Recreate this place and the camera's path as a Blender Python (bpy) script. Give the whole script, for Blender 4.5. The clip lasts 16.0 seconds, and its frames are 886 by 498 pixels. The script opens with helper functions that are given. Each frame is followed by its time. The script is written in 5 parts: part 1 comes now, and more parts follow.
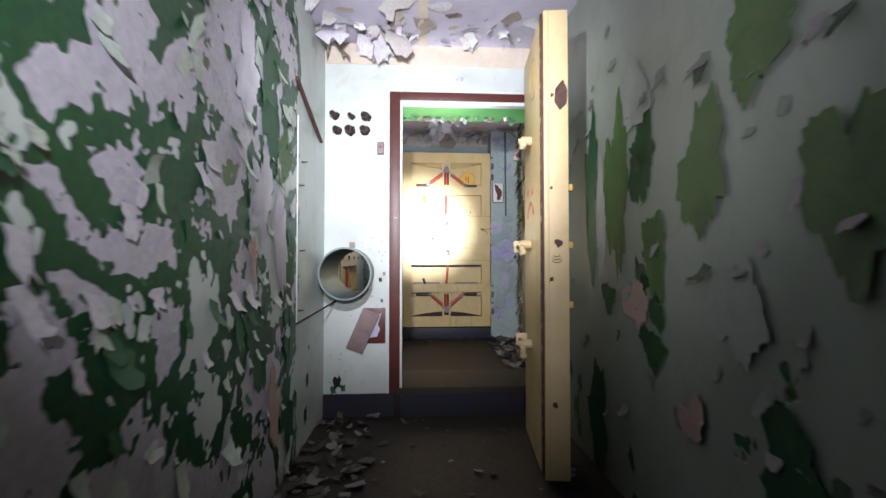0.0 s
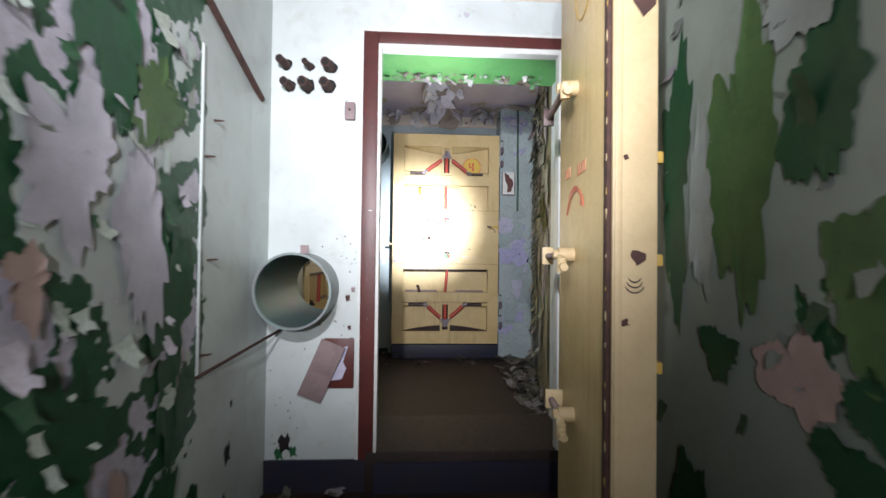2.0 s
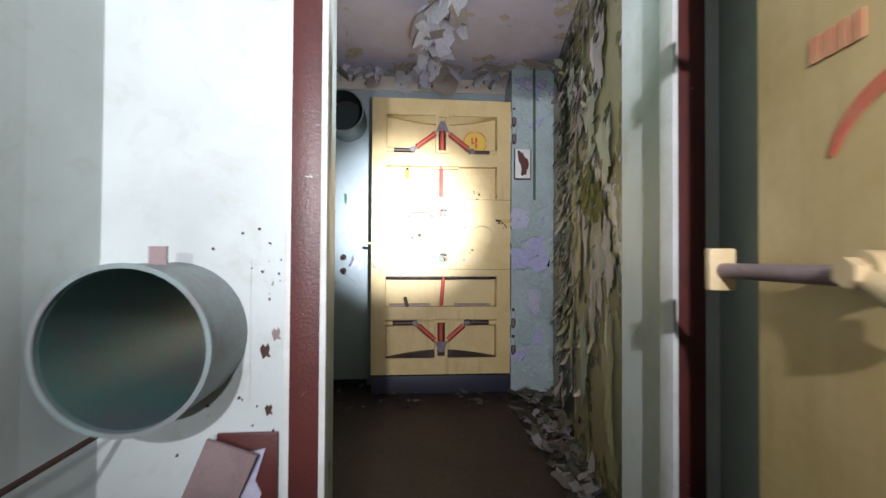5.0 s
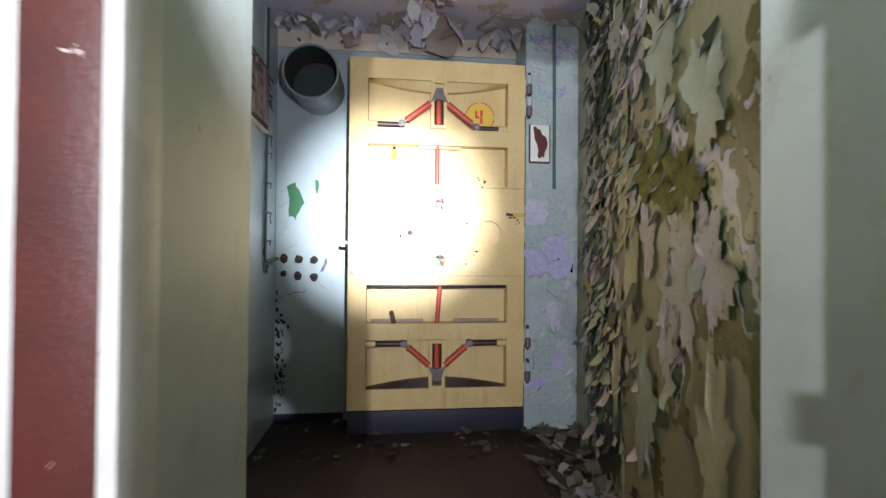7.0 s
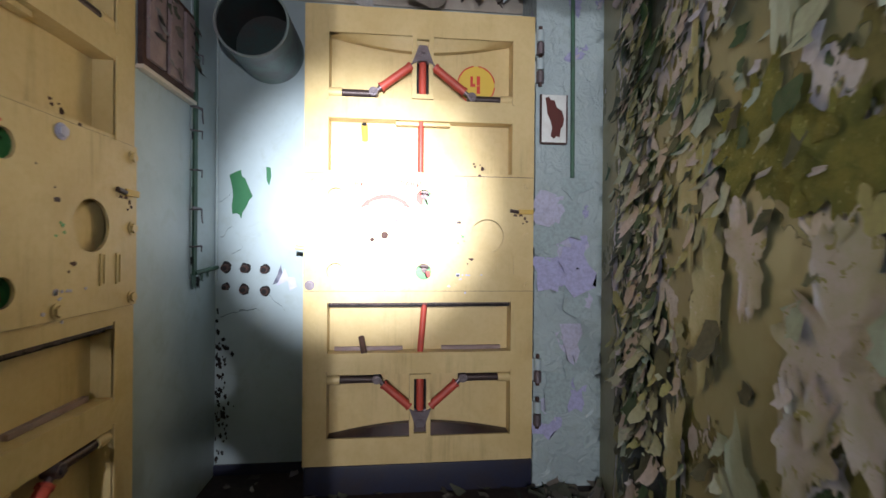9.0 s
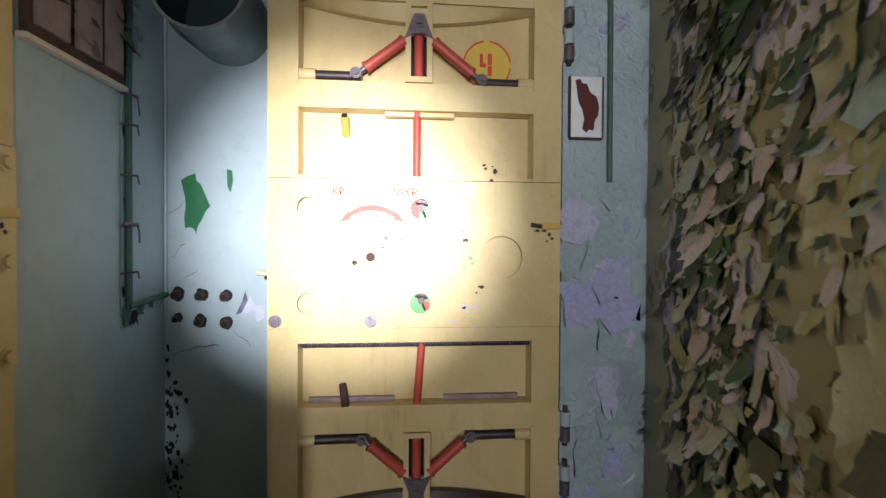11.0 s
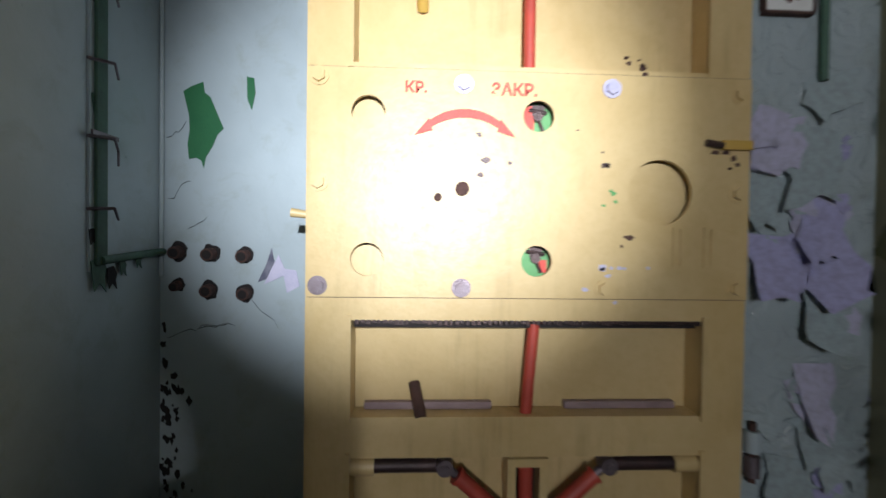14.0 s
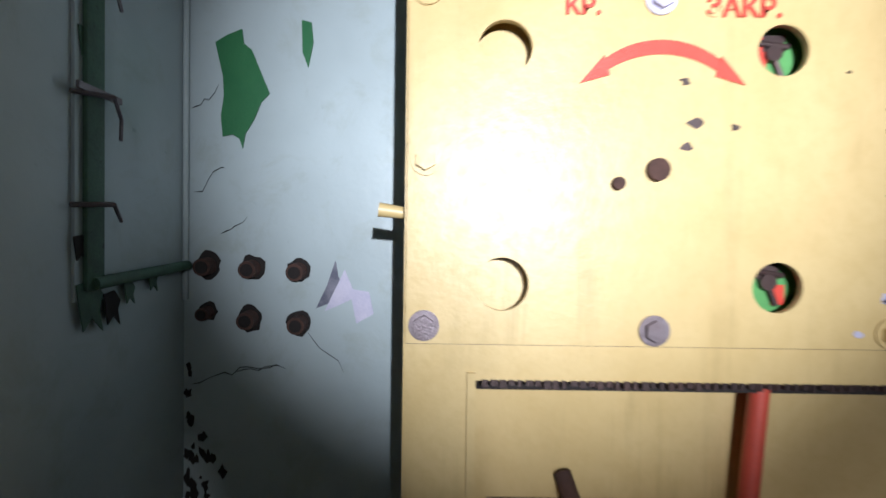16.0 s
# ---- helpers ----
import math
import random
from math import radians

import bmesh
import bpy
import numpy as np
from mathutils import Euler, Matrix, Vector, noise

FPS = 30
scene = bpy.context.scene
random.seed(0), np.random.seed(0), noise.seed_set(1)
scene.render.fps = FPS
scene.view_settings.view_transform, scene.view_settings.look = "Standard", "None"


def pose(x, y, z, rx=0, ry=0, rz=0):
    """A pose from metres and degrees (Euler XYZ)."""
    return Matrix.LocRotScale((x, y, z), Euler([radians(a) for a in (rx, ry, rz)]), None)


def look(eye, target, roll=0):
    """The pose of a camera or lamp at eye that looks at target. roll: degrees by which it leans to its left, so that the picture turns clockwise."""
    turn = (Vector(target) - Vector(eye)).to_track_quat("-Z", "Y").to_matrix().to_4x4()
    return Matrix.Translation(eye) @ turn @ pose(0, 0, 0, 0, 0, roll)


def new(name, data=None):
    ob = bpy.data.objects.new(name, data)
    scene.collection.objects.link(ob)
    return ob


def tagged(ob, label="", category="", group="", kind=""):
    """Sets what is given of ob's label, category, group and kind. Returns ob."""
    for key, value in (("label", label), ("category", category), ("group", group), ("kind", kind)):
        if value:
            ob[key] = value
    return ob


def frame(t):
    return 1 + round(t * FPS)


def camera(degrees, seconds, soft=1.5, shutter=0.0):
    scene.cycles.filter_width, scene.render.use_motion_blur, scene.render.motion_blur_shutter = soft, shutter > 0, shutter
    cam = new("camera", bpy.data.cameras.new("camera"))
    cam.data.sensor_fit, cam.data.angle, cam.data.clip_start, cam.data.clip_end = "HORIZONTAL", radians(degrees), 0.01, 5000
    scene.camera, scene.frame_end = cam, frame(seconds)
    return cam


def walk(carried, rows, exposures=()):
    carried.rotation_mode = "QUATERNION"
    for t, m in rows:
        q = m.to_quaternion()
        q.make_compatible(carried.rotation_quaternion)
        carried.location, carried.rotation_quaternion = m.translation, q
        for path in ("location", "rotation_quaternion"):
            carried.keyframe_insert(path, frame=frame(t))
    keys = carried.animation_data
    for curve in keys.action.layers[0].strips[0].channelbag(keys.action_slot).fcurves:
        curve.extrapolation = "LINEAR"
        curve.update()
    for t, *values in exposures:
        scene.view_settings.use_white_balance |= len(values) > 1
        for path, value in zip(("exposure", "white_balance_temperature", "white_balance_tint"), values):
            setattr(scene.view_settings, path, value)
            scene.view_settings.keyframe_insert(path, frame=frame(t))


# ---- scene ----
cam = camera(90.0, 16.0, shutter=0.9)
PATH = [
    (0, (0.257, 0.393, 0.931), (0.38, 2.389, 0.981), 0.0),
    (0.5, (0.257, 0.618, 0.952), (0.379, 2.613, 0.991), 0.3),
    (1, (0.266, 0.84, 0.982), (0.39, 2.836, 1.017), 0.5),
    (1.5, (0.305, 1.043, 0.984), (0.421, 3.04, 1.018), 0.5),
    (2, (0.352, 1.27, 1.004), (0.463, 3.266, 1.036), 0.7),
    (2.5, (0.38, 1.439, 1.012), (0.484, 3.436, 1.041), 0.7),
    (3, (0.394, 1.654, 0.988), (0.495, 3.651, 1.025), 0.6),
    (3.5, (0.386, 1.836, 0.992), (0.49, 3.833, 1.032), 0.3),
    (4, (0.375, 2.007, 1.002), (0.49, 4.003, 1.044), 0.3),
    (6.3, (0.336, 2.781, 1.05), (0.556, 4.769, 1.064), 0.3),
    (6.5, (0.366, 2.872, 1.026), (0.574, 4.86, 1.062), 0.6),
    (7, (0.38, 3.003, 1.057), (0.587, 4.992, 1.08), 0.5),
    (7.5, (0.405, 3.165, 1.068), (0.621, 5.153, 1.078), 0.5),
    (8, (0.452, 3.325, 1.062), (0.669, 5.313, 1.085), 0.7),
    (8.5, (0.492, 3.472, 1.099), (0.702, 5.461, 1.12), 0.7),
    (9, (0.515, 3.595, 1.125), (0.717, 5.585, 1.12), 0.5),
    (11.5, (0.58, 4.1, 1.239), (0.742, 6.094, 1.212), 0.6),
    (12, (0.583, 4.166, 1.195), (0.731, 6.161, 1.181), 0.8),
    (12.5, (0.559, 4.254, 1.122), (0.698, 6.249, 1.103), 0.8),
    (13, (0.49, 4.366, 1.067), (0.628, 6.361, 1.045), 0.8),
    (13.5, (0.429, 4.467, 1.077), (0.554, 6.463, 1.041), 0.9),
    (14, (0.364, 4.577, 1.058), (0.461, 6.575, 1.026), 0.8),
    (14.5, (0.313, 4.694, 1.075), (0.356, 6.693, 1.033), 0.8),
    (15, (0.277, 4.782, 1.095), (0.264, 6.781, 1.032), 0.5),
    (15.5, (0.223, 4.871, 1.09), (0.197, 6.87, 1.026), 0.4),
    (16, (0.157, 4.963, 1.075), (0.153, 6.963, 1.042), 0.8),
]
walk(cam, [(t, look(eye, target, roll)) for t, eye, target, roll in PATH],
     [(0.0, 0.1), (2.5, 0.0), (4.0, -0.05), (6.5, 0.15), (7.5, 0.25), (9.0, 0.0), (11.5, -0.5), (12.5, -0.75), (13.5, -0.95), (16.0, -1.05)])

# ---- light: the visitor's torch, set down at two stations of the walk ----
world = bpy.data.worlds.new("world")
world.use_nodes = True
world.node_tree.nodes["Background"].inputs[0].default_value = (0.004, 0.004, 0.005, 1)
scene.world = world


def torch(name, eye, target, watts, degrees, blend, radius, colour):
    lamp = bpy.data.lights.new(name, "SPOT")
    lamp.energy, lamp.spot_size, lamp.spot_blend = watts, radians(degrees), blend
    lamp.shadow_soft_size, lamp.color = radius, colour
    ob = new(name, lamp)
    ob.matrix_world = look(eye, target)
    return ob


COOL = (0.93, 0.93, 1.0)
COLD = (0.87, 0.91, 1.0)
torch("torch_beam", (0.10, 1.00, 1.66), (0.42, 3.4, 1.66), 290, 76, 1.0, 0.03, COOL)
torch("torch_spill", (0.26, 0.10, 1.32), (0.02, 3.4, 1.98), 142, 98, 1.0, 0.03, COOL)
torch("inner_beam", (0.50, 3.40, 1.42), (0.36, 5.6, 1.33), 900, 36, 1.0, 0.02, COLD)
torch("inner_spill", (0.50, 3.28, 1.42), (0.34, 5.6, 3.20), 58, 126, 1.0, 0.02, COLD)


# ---- materials ----
def nodes_of(name):
    m = bpy.data.materials.new(name)
    m.use_nodes = True
    nt = m.node_tree
    return m, nt, nt.nodes["Principled BSDF"]


def coords(nt, scale=(1, 1, 1), obj=True):
    g = nt.nodes.new("ShaderNodeNewGeometry") if obj else nt.nodes.new("ShaderNodeTexCoord")
    mp = nt.nodes.new("ShaderNodeMapping")
    mp.inputs["Scale"].default_value = scale
    nt.links.new(g.outputs["Position" if obj else "Object"], mp.inputs["Vector"])
    return mp.outputs["Vector"]


def noise_tex(nt, vec, scale, detail=4, rough=0.55, distort=0.0):
    n = nt.nodes.new("ShaderNodeTexNoise")
    n.inputs["Scale"].default_value, n.inputs["Detail"].default_value = scale, detail
    n.inputs["Roughness"].default_value, n.inputs["Distortion"].default_value = rough, distort
    nt.links.new(vec, n.inputs["Vector"])
    return n.outputs["Fac"]


def ramp(nt, fac, lo, hi):
    r = nt.nodes.new("ShaderNodeMapRange")
    r.inputs["From Min"].default_value, r.inputs["From Max"].default_value = lo, hi
    nt.links.new(fac, r.inputs["Value"])
    return r.outputs["Result"]


def blend(nt, fac, a, b):
    m = nt.nodes.new("ShaderNodeMix")
    m.data_type = "RGBA"
    for sock, v in ((m.inputs[6], a), (m.inputs[7], b)):
        if isinstance(v, tuple):
            sock.default_value = (*v, 1)
        else:
            nt.links.new(v, sock)
    if isinstance(fac, float):
        m.inputs[0].default_value = fac
    else:
        nt.links.new(fac, m.inputs[0])
    return m.outputs[2]


def calc(nt, op, a, b):
    m = nt.nodes.new("ShaderNodeMath")
    m.operation = op
    for i, v in enumerate((a, b)):
        if isinstance(v, (int, float)):
            m.inputs[i].default_value = v
        else:
            nt.links.new(v, m.inputs[i])
    return m.outputs[0]


def bumped(nt, bsdf, height, strength, distance=0.01):
    b = nt.nodes.new("ShaderNodeBump")
    b.inputs["Strength"].default_value, b.inputs["Distance"].default_value = strength, distance
    nt.links.new(height, b.inputs["Height"])
    nt.links.new(b.outputs["Normal"], bsdf.inputs["Normal"])


def paint(name, base, stain, rough=0.45, scale=6.0, amount=0.6, speck=None, metal=0.0, bump=0.25, chips=0.68, streak=0.0):
    """A painted or plain surface with broad stains, fine grain and a few chips."""
    m, nt, bsdf = nodes_of(name)
    v = coords(nt)
    broad = noise_tex(nt, v, scale, 6, 0.6, 0.4)
    fine = noise_tex(nt, v, scale * 14, 5, 0.65)
    c = blend(nt, calc(nt, "MULTIPLY", ramp(nt, broad, 0.42, 0.75), amount), base, stain)
    c = blend(nt, calc(nt, "MULTIPLY", ramp(nt, fine, 0.45, 0.8), amount * 0.5), c, stain)
    if streak:
        runs = noise_tex(nt, coords(nt, (1, 1, 0.07)), 24, 5, 0.65)
        patch = ramp(nt, noise_tex(nt, v, 2.6, 4, 0.6), 0.45, 0.65)
        c = blend(nt, calc(nt, "MULTIPLY", calc(nt, "MULTIPLY", ramp(nt, runs, 0.5, 0.72), patch), streak), c, tuple(x * 0.45 for x in stain))
    if speck:
        c = blend(nt, ramp(nt, noise_tex(nt, v, scale * 4, 4, 0.7, 0.8), chips, chips + 0.02), c, speck)
    nt.links.new(c, bsdf.inputs["Base Color"])
    nt.links.new(calc(nt, "ADD", calc(nt, "MULTIPLY", fine, 0.3), rough - 0.15), bsdf.inputs["Roughness"])
    bsdf.inputs["Metallic"].default_value = metal
    bumped(nt, bsdf, fine, bump, 0.004)
    return m


def peeling(name, top, layers, scale=3.2, rough=0.4, fades=(), stretch=1.0, crinkle=0.0):
    """Old oil paint flaking off in sheets: top coat, then each layer (colour, threshold) laid bare, with real steps in the relief.
    fades: (axis, from, to, amount) thins the damage along one axis."""
    m, nt, bsdf = nodes_of(name)
    v = coords(nt, (1, 1, stretch))
    warp = noise_tex(nt, v, scale * 3.1, 3, 0.6)
    broad = noise_tex(nt, v, scale, 5, 0.60, 0.25)
    damage = calc(nt, "ADD", broad, calc(nt, "MULTIPLY", calc(nt, "SUBTRACT", warp, 0.5), 0.22))
    for fade in fades:
        sep = nt.nodes.new("ShaderNodeSeparateXYZ")
        nt.links.new(v, sep.inputs[0])
        damage = calc(nt, "SUBTRACT", damage, calc(nt, "MULTIPLY", ramp(nt, sep.outputs[fade[0]], fade[1], fade[2]), fade[3]))
    grain = noise_tex(nt, v, 45, 5, 0.65)
    smear = noise_tex(nt, v, 2.2, 4, 0.6, 0.3)
    c = blend(nt, calc(nt, "MULTIPLY", ramp(nt, smear, 0.35, 0.72), 0.6), top, tuple(x * 0.66 for x in top))
    c = blend(nt, calc(nt, "MULTIPLY", ramp(nt, noise_tex(nt, v, 9, 6, 0.7, 0.5), 0.52, 0.8), 0.5), c, (top[0] * 0.6, top[1] * 0.55, top[2] * 0.42))
    height = calc(nt, "MULTIPLY", grain, 0.06)
    if crinkle:
        height = calc(nt, "ADD", height, calc(nt, "MULTIPLY", noise_tex(nt, v, 16, 4, 0.55, 1.2), crinkle))
    for i, (colour, dark, edge) in enumerate(layers):
        own = noise_tex(nt, v, scale * (1.6 + 0.5 * i), 4, 0.6, 0.3)
        d = calc(nt, "ADD", damage, calc(nt, "MULTIPLY", calc(nt, "SUBTRACT", own, 0.5), 0.30))
        mask = ramp(nt, d, edge, edge + 0.006)
        tint = blend(nt, ramp(nt, grain, 0.3, 0.75), colour, dark)
        c = blend(nt, mask, c, tint)
        height = calc(nt, "SUBTRACT", height, calc(nt, "MULTIPLY", mask, 0.45))
    nt.links.new(c, bsdf.inputs["Base Color"])
    nt.links.new(calc(nt, "ADD", calc(nt, "MULTIPLY", grain, 0.25), rough - 0.1), bsdf.inputs["Roughness"])
    bumped(nt, bsdf, height, 0.9, 0.012)
    return m


def flaky(name, colours, rough=0.6, single=False):
    """Loose flakes: every flake takes one of the colours by chance."""
    m, nt, bsdf = nodes_of(name)
    g = nt.nodes.new("ShaderNodeNewGeometry")
    r = nt.nodes.new("ShaderNodeValToRGB")
    r.color_ramp.interpolation = "CONSTANT"
    while len(r.color_ramp.elements) < len(colours):
        r.color_ramp.elements.new(0.5)
    for i, col in enumerate(colours):
        r.color_ramp.elements[i].position = i / len(colours)
        r.color_ramp.elements[i].color = (*col, 1)
    if single:
        g = nt.nodes.new("ShaderNodeObjectInfo")
    nt.links.new(g.outputs["Random" if single else "Random Per Island"], r.inputs[0])
    v = coords(nt)
    grain = noise_tex(nt, v, 60, 4, 0.6)
    c = blend(nt, calc(nt, "MULTIPLY", ramp(nt, grain, 0.4, 0.8), 0.4), r.outputs[0], (0.12, 0.11, 0.08))
    nt.links.new(c, bsdf.inputs["Base Color"])
    bsdf.inputs["Roughness"].default_value = rough
    bumped(nt, bsdf, grain, 0.3, 0.004)
    return m


PALE = (0.53, 0.59, 0.57)
GREEN = ((0.012, 0.085, 0.03), (0.007, 0.045, 0.018))
LILAC = ((0.52, 0.50, 0.58), (0.36, 0.34, 0.39))
MOSS = ((0.085, 0.15, 0.05), (0.05, 0.09, 0.03))
BLACKISH = ((0.02, 0.03, 0.022), (0.01, 0.014, 0.012))
PINK = ((0.52, 0.42, 0.37), (0.40, 0.30, 0.27))
M_WALL_GREEN = peeling("peeling_green_wall", PALE, [(*GREEN, 0.44), (*LILAC, 0.53), (*MOSS, 0.66), (*PINK, 0.71), (*BLACKISH, 0.72)], 1.75, fades=((1, 2.75, 3.0, 0.5),))
# east wall: top coat about half as light as PALE, its shade painted in
M_WALL_EAST = peeling("peeling_shaded_wall", (0.27, 0.31, 0.27), [(*MOSS, 0.64), (*GREEN, 0.665), (*PINK, 0.72), (*BLACKISH, 0.74)], 2.2, stretch=0.62)
M_WALL_PALE = peeling("pale_green_wall", (0.62, 0.68, 0.67), [(*LILAC, 0.72), ((0.13, 0.36, 0.11), (0.09, 0.26, 0.08), 0.745)], 4.5)
M_WALL_BLUE = peeling("pale_blue_green_wall", (0.42, 0.50, 0.53), [(*LILAC, 0.76)], 3.0, rough=0.3)
M_WALL_FILM = peeling("glossy_peeling_film", (0.40, 0.48, 0.50), [((0.42, 0.42, 0.62), (0.22, 0.22, 0.40), 0.66), (*LILAC, 0.70)], 4.0, rough=0.18, crinkle=1.6)
# the -0.24 fade bares darker layers, also painting in the shade between flakes
M_WALL_MOULD = peeling("mouldy_olive_wall", (0.30, 0.285, 0.17), [((0.15, 0.14, 0.04), (0.07, 0.075, 0.02), 0.52), (*LILAC, 0.57), ((0.40, 0.37, 0.24), (0.25, 0.24, 0.13), 0.615), ((0.04, 0.09, 0.035), (0.015, 0.03, 0.015), 0.645), (*BLACKISH, 0.70)], 2.6, stretch=0.75,
                        fades=((1, 4.72, 5.0, -0.24), (1, 5.34, 5.46, 0.32)))
M_CEILING = peeling("lilac_whitewash", (0.60, 0.56, 0.68), [((0.50, 0.44, 0.36), (0.38, 0.32, 0.25), 0.60), ((0.70, 0.68, 0.70), (0.6, 0.57, 0.6), 0.68)], 2.4, rough=0.8)
M_FLOOR = paint("brown_dirty_floor", (0.030, 0.016, 0.013), (0.012, 0.009, 0.008), 0.7, 2.5, 0.9, (0.13, 0.11, 0.10), bump=0.6, chips=0.73)
M_KERB = paint("dark_blue_skirting", (0.014, 0.017, 0.042), (0.028, 0.02, 0.02), 0.55, 5, 0.9, (0.16, 0.15, 0.17), chips=0.77)
M_YELLOW = paint("yellow_oil_paint", (0.62, 0.475, 0.235), (0.45, 0.31, 0.11), 0.42, 3.5, 0.6, (0.22, 0.12, 0.05), bump=0.2, chips=0.77, streak=0.55)
M_YELLOW_DEEP = paint("deep_yellow_oil_paint", (0.58, 0.38, 0.085), (0.42, 0.27, 0.07), 0.45, 3.5, 0.6, bump=0.12)
M_CREAM = paint("cream_oil_paint", (0.60, 0.47, 0.27), (0.42, 0.30, 0.15), 0.5, 4, 0.55, (0.12, 0.07, 0.05), chips=0.735)
M_REDBROWN = paint("red_brown_paint", (0.105, 0.026, 0.022), (0.05, 0.018, 0.016), 0.4, 9, 0.7, (0.55, 0.48, 0.45), chips=0.70)
M_RED = paint("faded_red_paint", (0.50, 0.07, 0.045), (0.26, 0.045, 0.035), 0.45, 14, 0.6)
M_SIGNRED = paint("stencil_red", (0.62, 0.05, 0.03), (0.5, 0.08, 0.05), 0.5, 20, 0.4)
M_GREASE = paint("greasy_black_steel", (0.05, 0.035, 0.035), (0.09, 0.05, 0.045), 0.4, 20, 0.8, metal=0.4)
M_STEEL = paint("worn_grey_steel", (0.20, 0.17, 0.19), (0.10, 0.07, 0.07), 0.4, 24, 0.8, metal=0.6)
M_RUST = paint("rusty_iron", (0.10, 0.05, 0.04), (0.04, 0.025, 0.022), 0.75, 30, 0.9, metal=0.2, bump=0.7)
M_DUCT = paint("grey_green_duct", (0.23, 0.31, 0.30), (0.20, 0.14, 0.16), 0.45, 7, 0.8, (0.30, 0.12, 0.10), chips=0.72)
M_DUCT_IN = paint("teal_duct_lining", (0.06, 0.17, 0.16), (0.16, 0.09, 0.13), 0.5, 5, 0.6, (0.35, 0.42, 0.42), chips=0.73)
M_GREENTOP = paint("bright_green_paint", (0.10, 0.33, 0.10), (0.06, 0.20, 0.07), 0.45, 6, 0.6, (0.6, 0.62, 0.58), chips=0.70)
M_WHITE = paint("white_paint", (0.72, 0.74, 0.72), (0.5, 0.48, 0.45), 0.45, 8, 0.6, (0.2, 0.12, 0.1), chips=0.72)
M_BAND = paint("cream_whitewash", (0.66, 0.58, 0.50), (0.52, 0.42, 0.34), 0.8, 7, 0.7, (0.36, 0.27, 0.20), chips=0.70)
# near-black for cracks, mould and holes, and for shade painted into door recesses
M_SHADE_AND_MARKS = paint("recess_shade_and_dark_marks", (0.015, 0.013, 0.013), (0.03, 0.02, 0.02), 0.9, 20, 0.5)
M_PANEL = paint("faded_mauve_board", (0.30, 0.22, 0.22), (0.17, 0.12, 0.13), 0.6, 12, 0.8, (0.5, 0.48, 0.5), chips=0.68)
M_CONDUIT = paint("grey_green_conduit", (0.055, 0.13, 0.085), (0.035, 0.06, 0.045), 0.6, 16, 0.8, (0.02, 0.02, 0.02), chips=0.66)
M_BAREGREEN = paint("laid_bare_green_paint", (0.015, 0.12, 0.045), (0.03, 0.16, 0.06), 0.45, 10, 0.5)
M_LILAC = paint("lilac_plaster", (0.55, 0.53, 0.66), (0.32, 0.33, 0.50), 0.8, 18, 0.7)
OLIVES = [(0.33, 0.35, 0.25), (0.47, 0.41, 0.42), (0.03, 0.08, 0.035), (0.38, 0.42, 0.36), (0.46, 0.44, 0.50), (0.08, 0.09, 0.05), (0.33, 0.33, 0.15), (0.015, 0.03, 0.015), (0.30, 0.37, 0.33), (0.03, 0.035, 0.02)]
M_FLAKES_OLIVE = flaky("olive_flakes", OLIVES)
M_ONE_OLIVE = flaky("olive_flake", OLIVES, single=True)
M_FLAKES_WHITE = flaky("whitewash_flakes", [(0.66, 0.63, 0.72), (0.60, 0.56, 0.56), (0.70, 0.70, 0.74), (0.36, 0.30, 0.26)])
M_FLAKES_GREEN = flaky("green_wall_flake", [(0.50, 0.58, 0.53), (0.55, 0.52, 0.58), (0.02, 0.10, 0.04), (0.44, 0.50, 0.44)], single=True)
# flake colours darkened to go with the shade painted into the east wall
M_FLAKES_SHADED = flaky("shaded_wall_flake", [(0.20, 0.23, 0.20), (0.03, 0.07, 0.03), (0.16, 0.18, 0.17), (0.26, 0.24, 0.26)], single=True)
M_SLATE = paint("slate_undercoat", (0.07, 0.075, 0.12), (0.30, 0.30, 0.36), 0.5, 30, 0.7)
# glossy coat of the rod that is added for the corner's highlight
M_HIGHLIGHT = paint("glossy_blue_green_highlight", (0.46, 0.54, 0.56), (0.34, 0.42, 0.44), 0.22, 18, 0.5, bump=0.8)
# darker copy of the teal lining, with the stub's inner shade in its colour
M_DUCT_SHADE = paint("shaded_teal_duct_lining", (0.025, 0.05, 0.05), (0.05, 0.03, 0.03), 0.6, 7, 0.9)
M_RUBBLE = flaky("fallen_flakes", [(0.15, 0.13, 0.11), (0.06, 0.05, 0.04), (0.24, 0.22, 0.23), (0.03, 0.025, 0.022), (0.08, 0.085, 0.06)], 0.8)


# ---- mesh helpers ----
def box(bm, x0, x1, y0, y1, z0, z1, bevel=0.0):
    r = bmesh.ops.create_cube(bm, size=1, matrix=Matrix.LocRotScale(((x0 + x1) / 2, (y0 + y1) / 2, (z0 + z1) / 2), None, (x1 - x0, y1 - y0, z1 - z0)))
    if bevel:
        edges = list({e for v in r["verts"] for e in v.link_edges})
        bmesh.ops.bevel(bm, geom=edges, offset=bevel, segments=2, affect="EDGES", profile=0.6)
    return bm


def rod(bm, a, b, r, seg=16, r2=None, caps=True):
    a, b = Vector(a), Vector(b)
    m = Matrix.Translation((a + b) / 2) @ (b - a).to_track_quat("Z", "Y").to_matrix().to_4x4()
    bmesh.ops.create_cone(bm, cap_ends=caps, segments=seg, radius1=r, radius2=r if r2 is None else r2, depth=(b - a).length, matrix=m)
    return bm


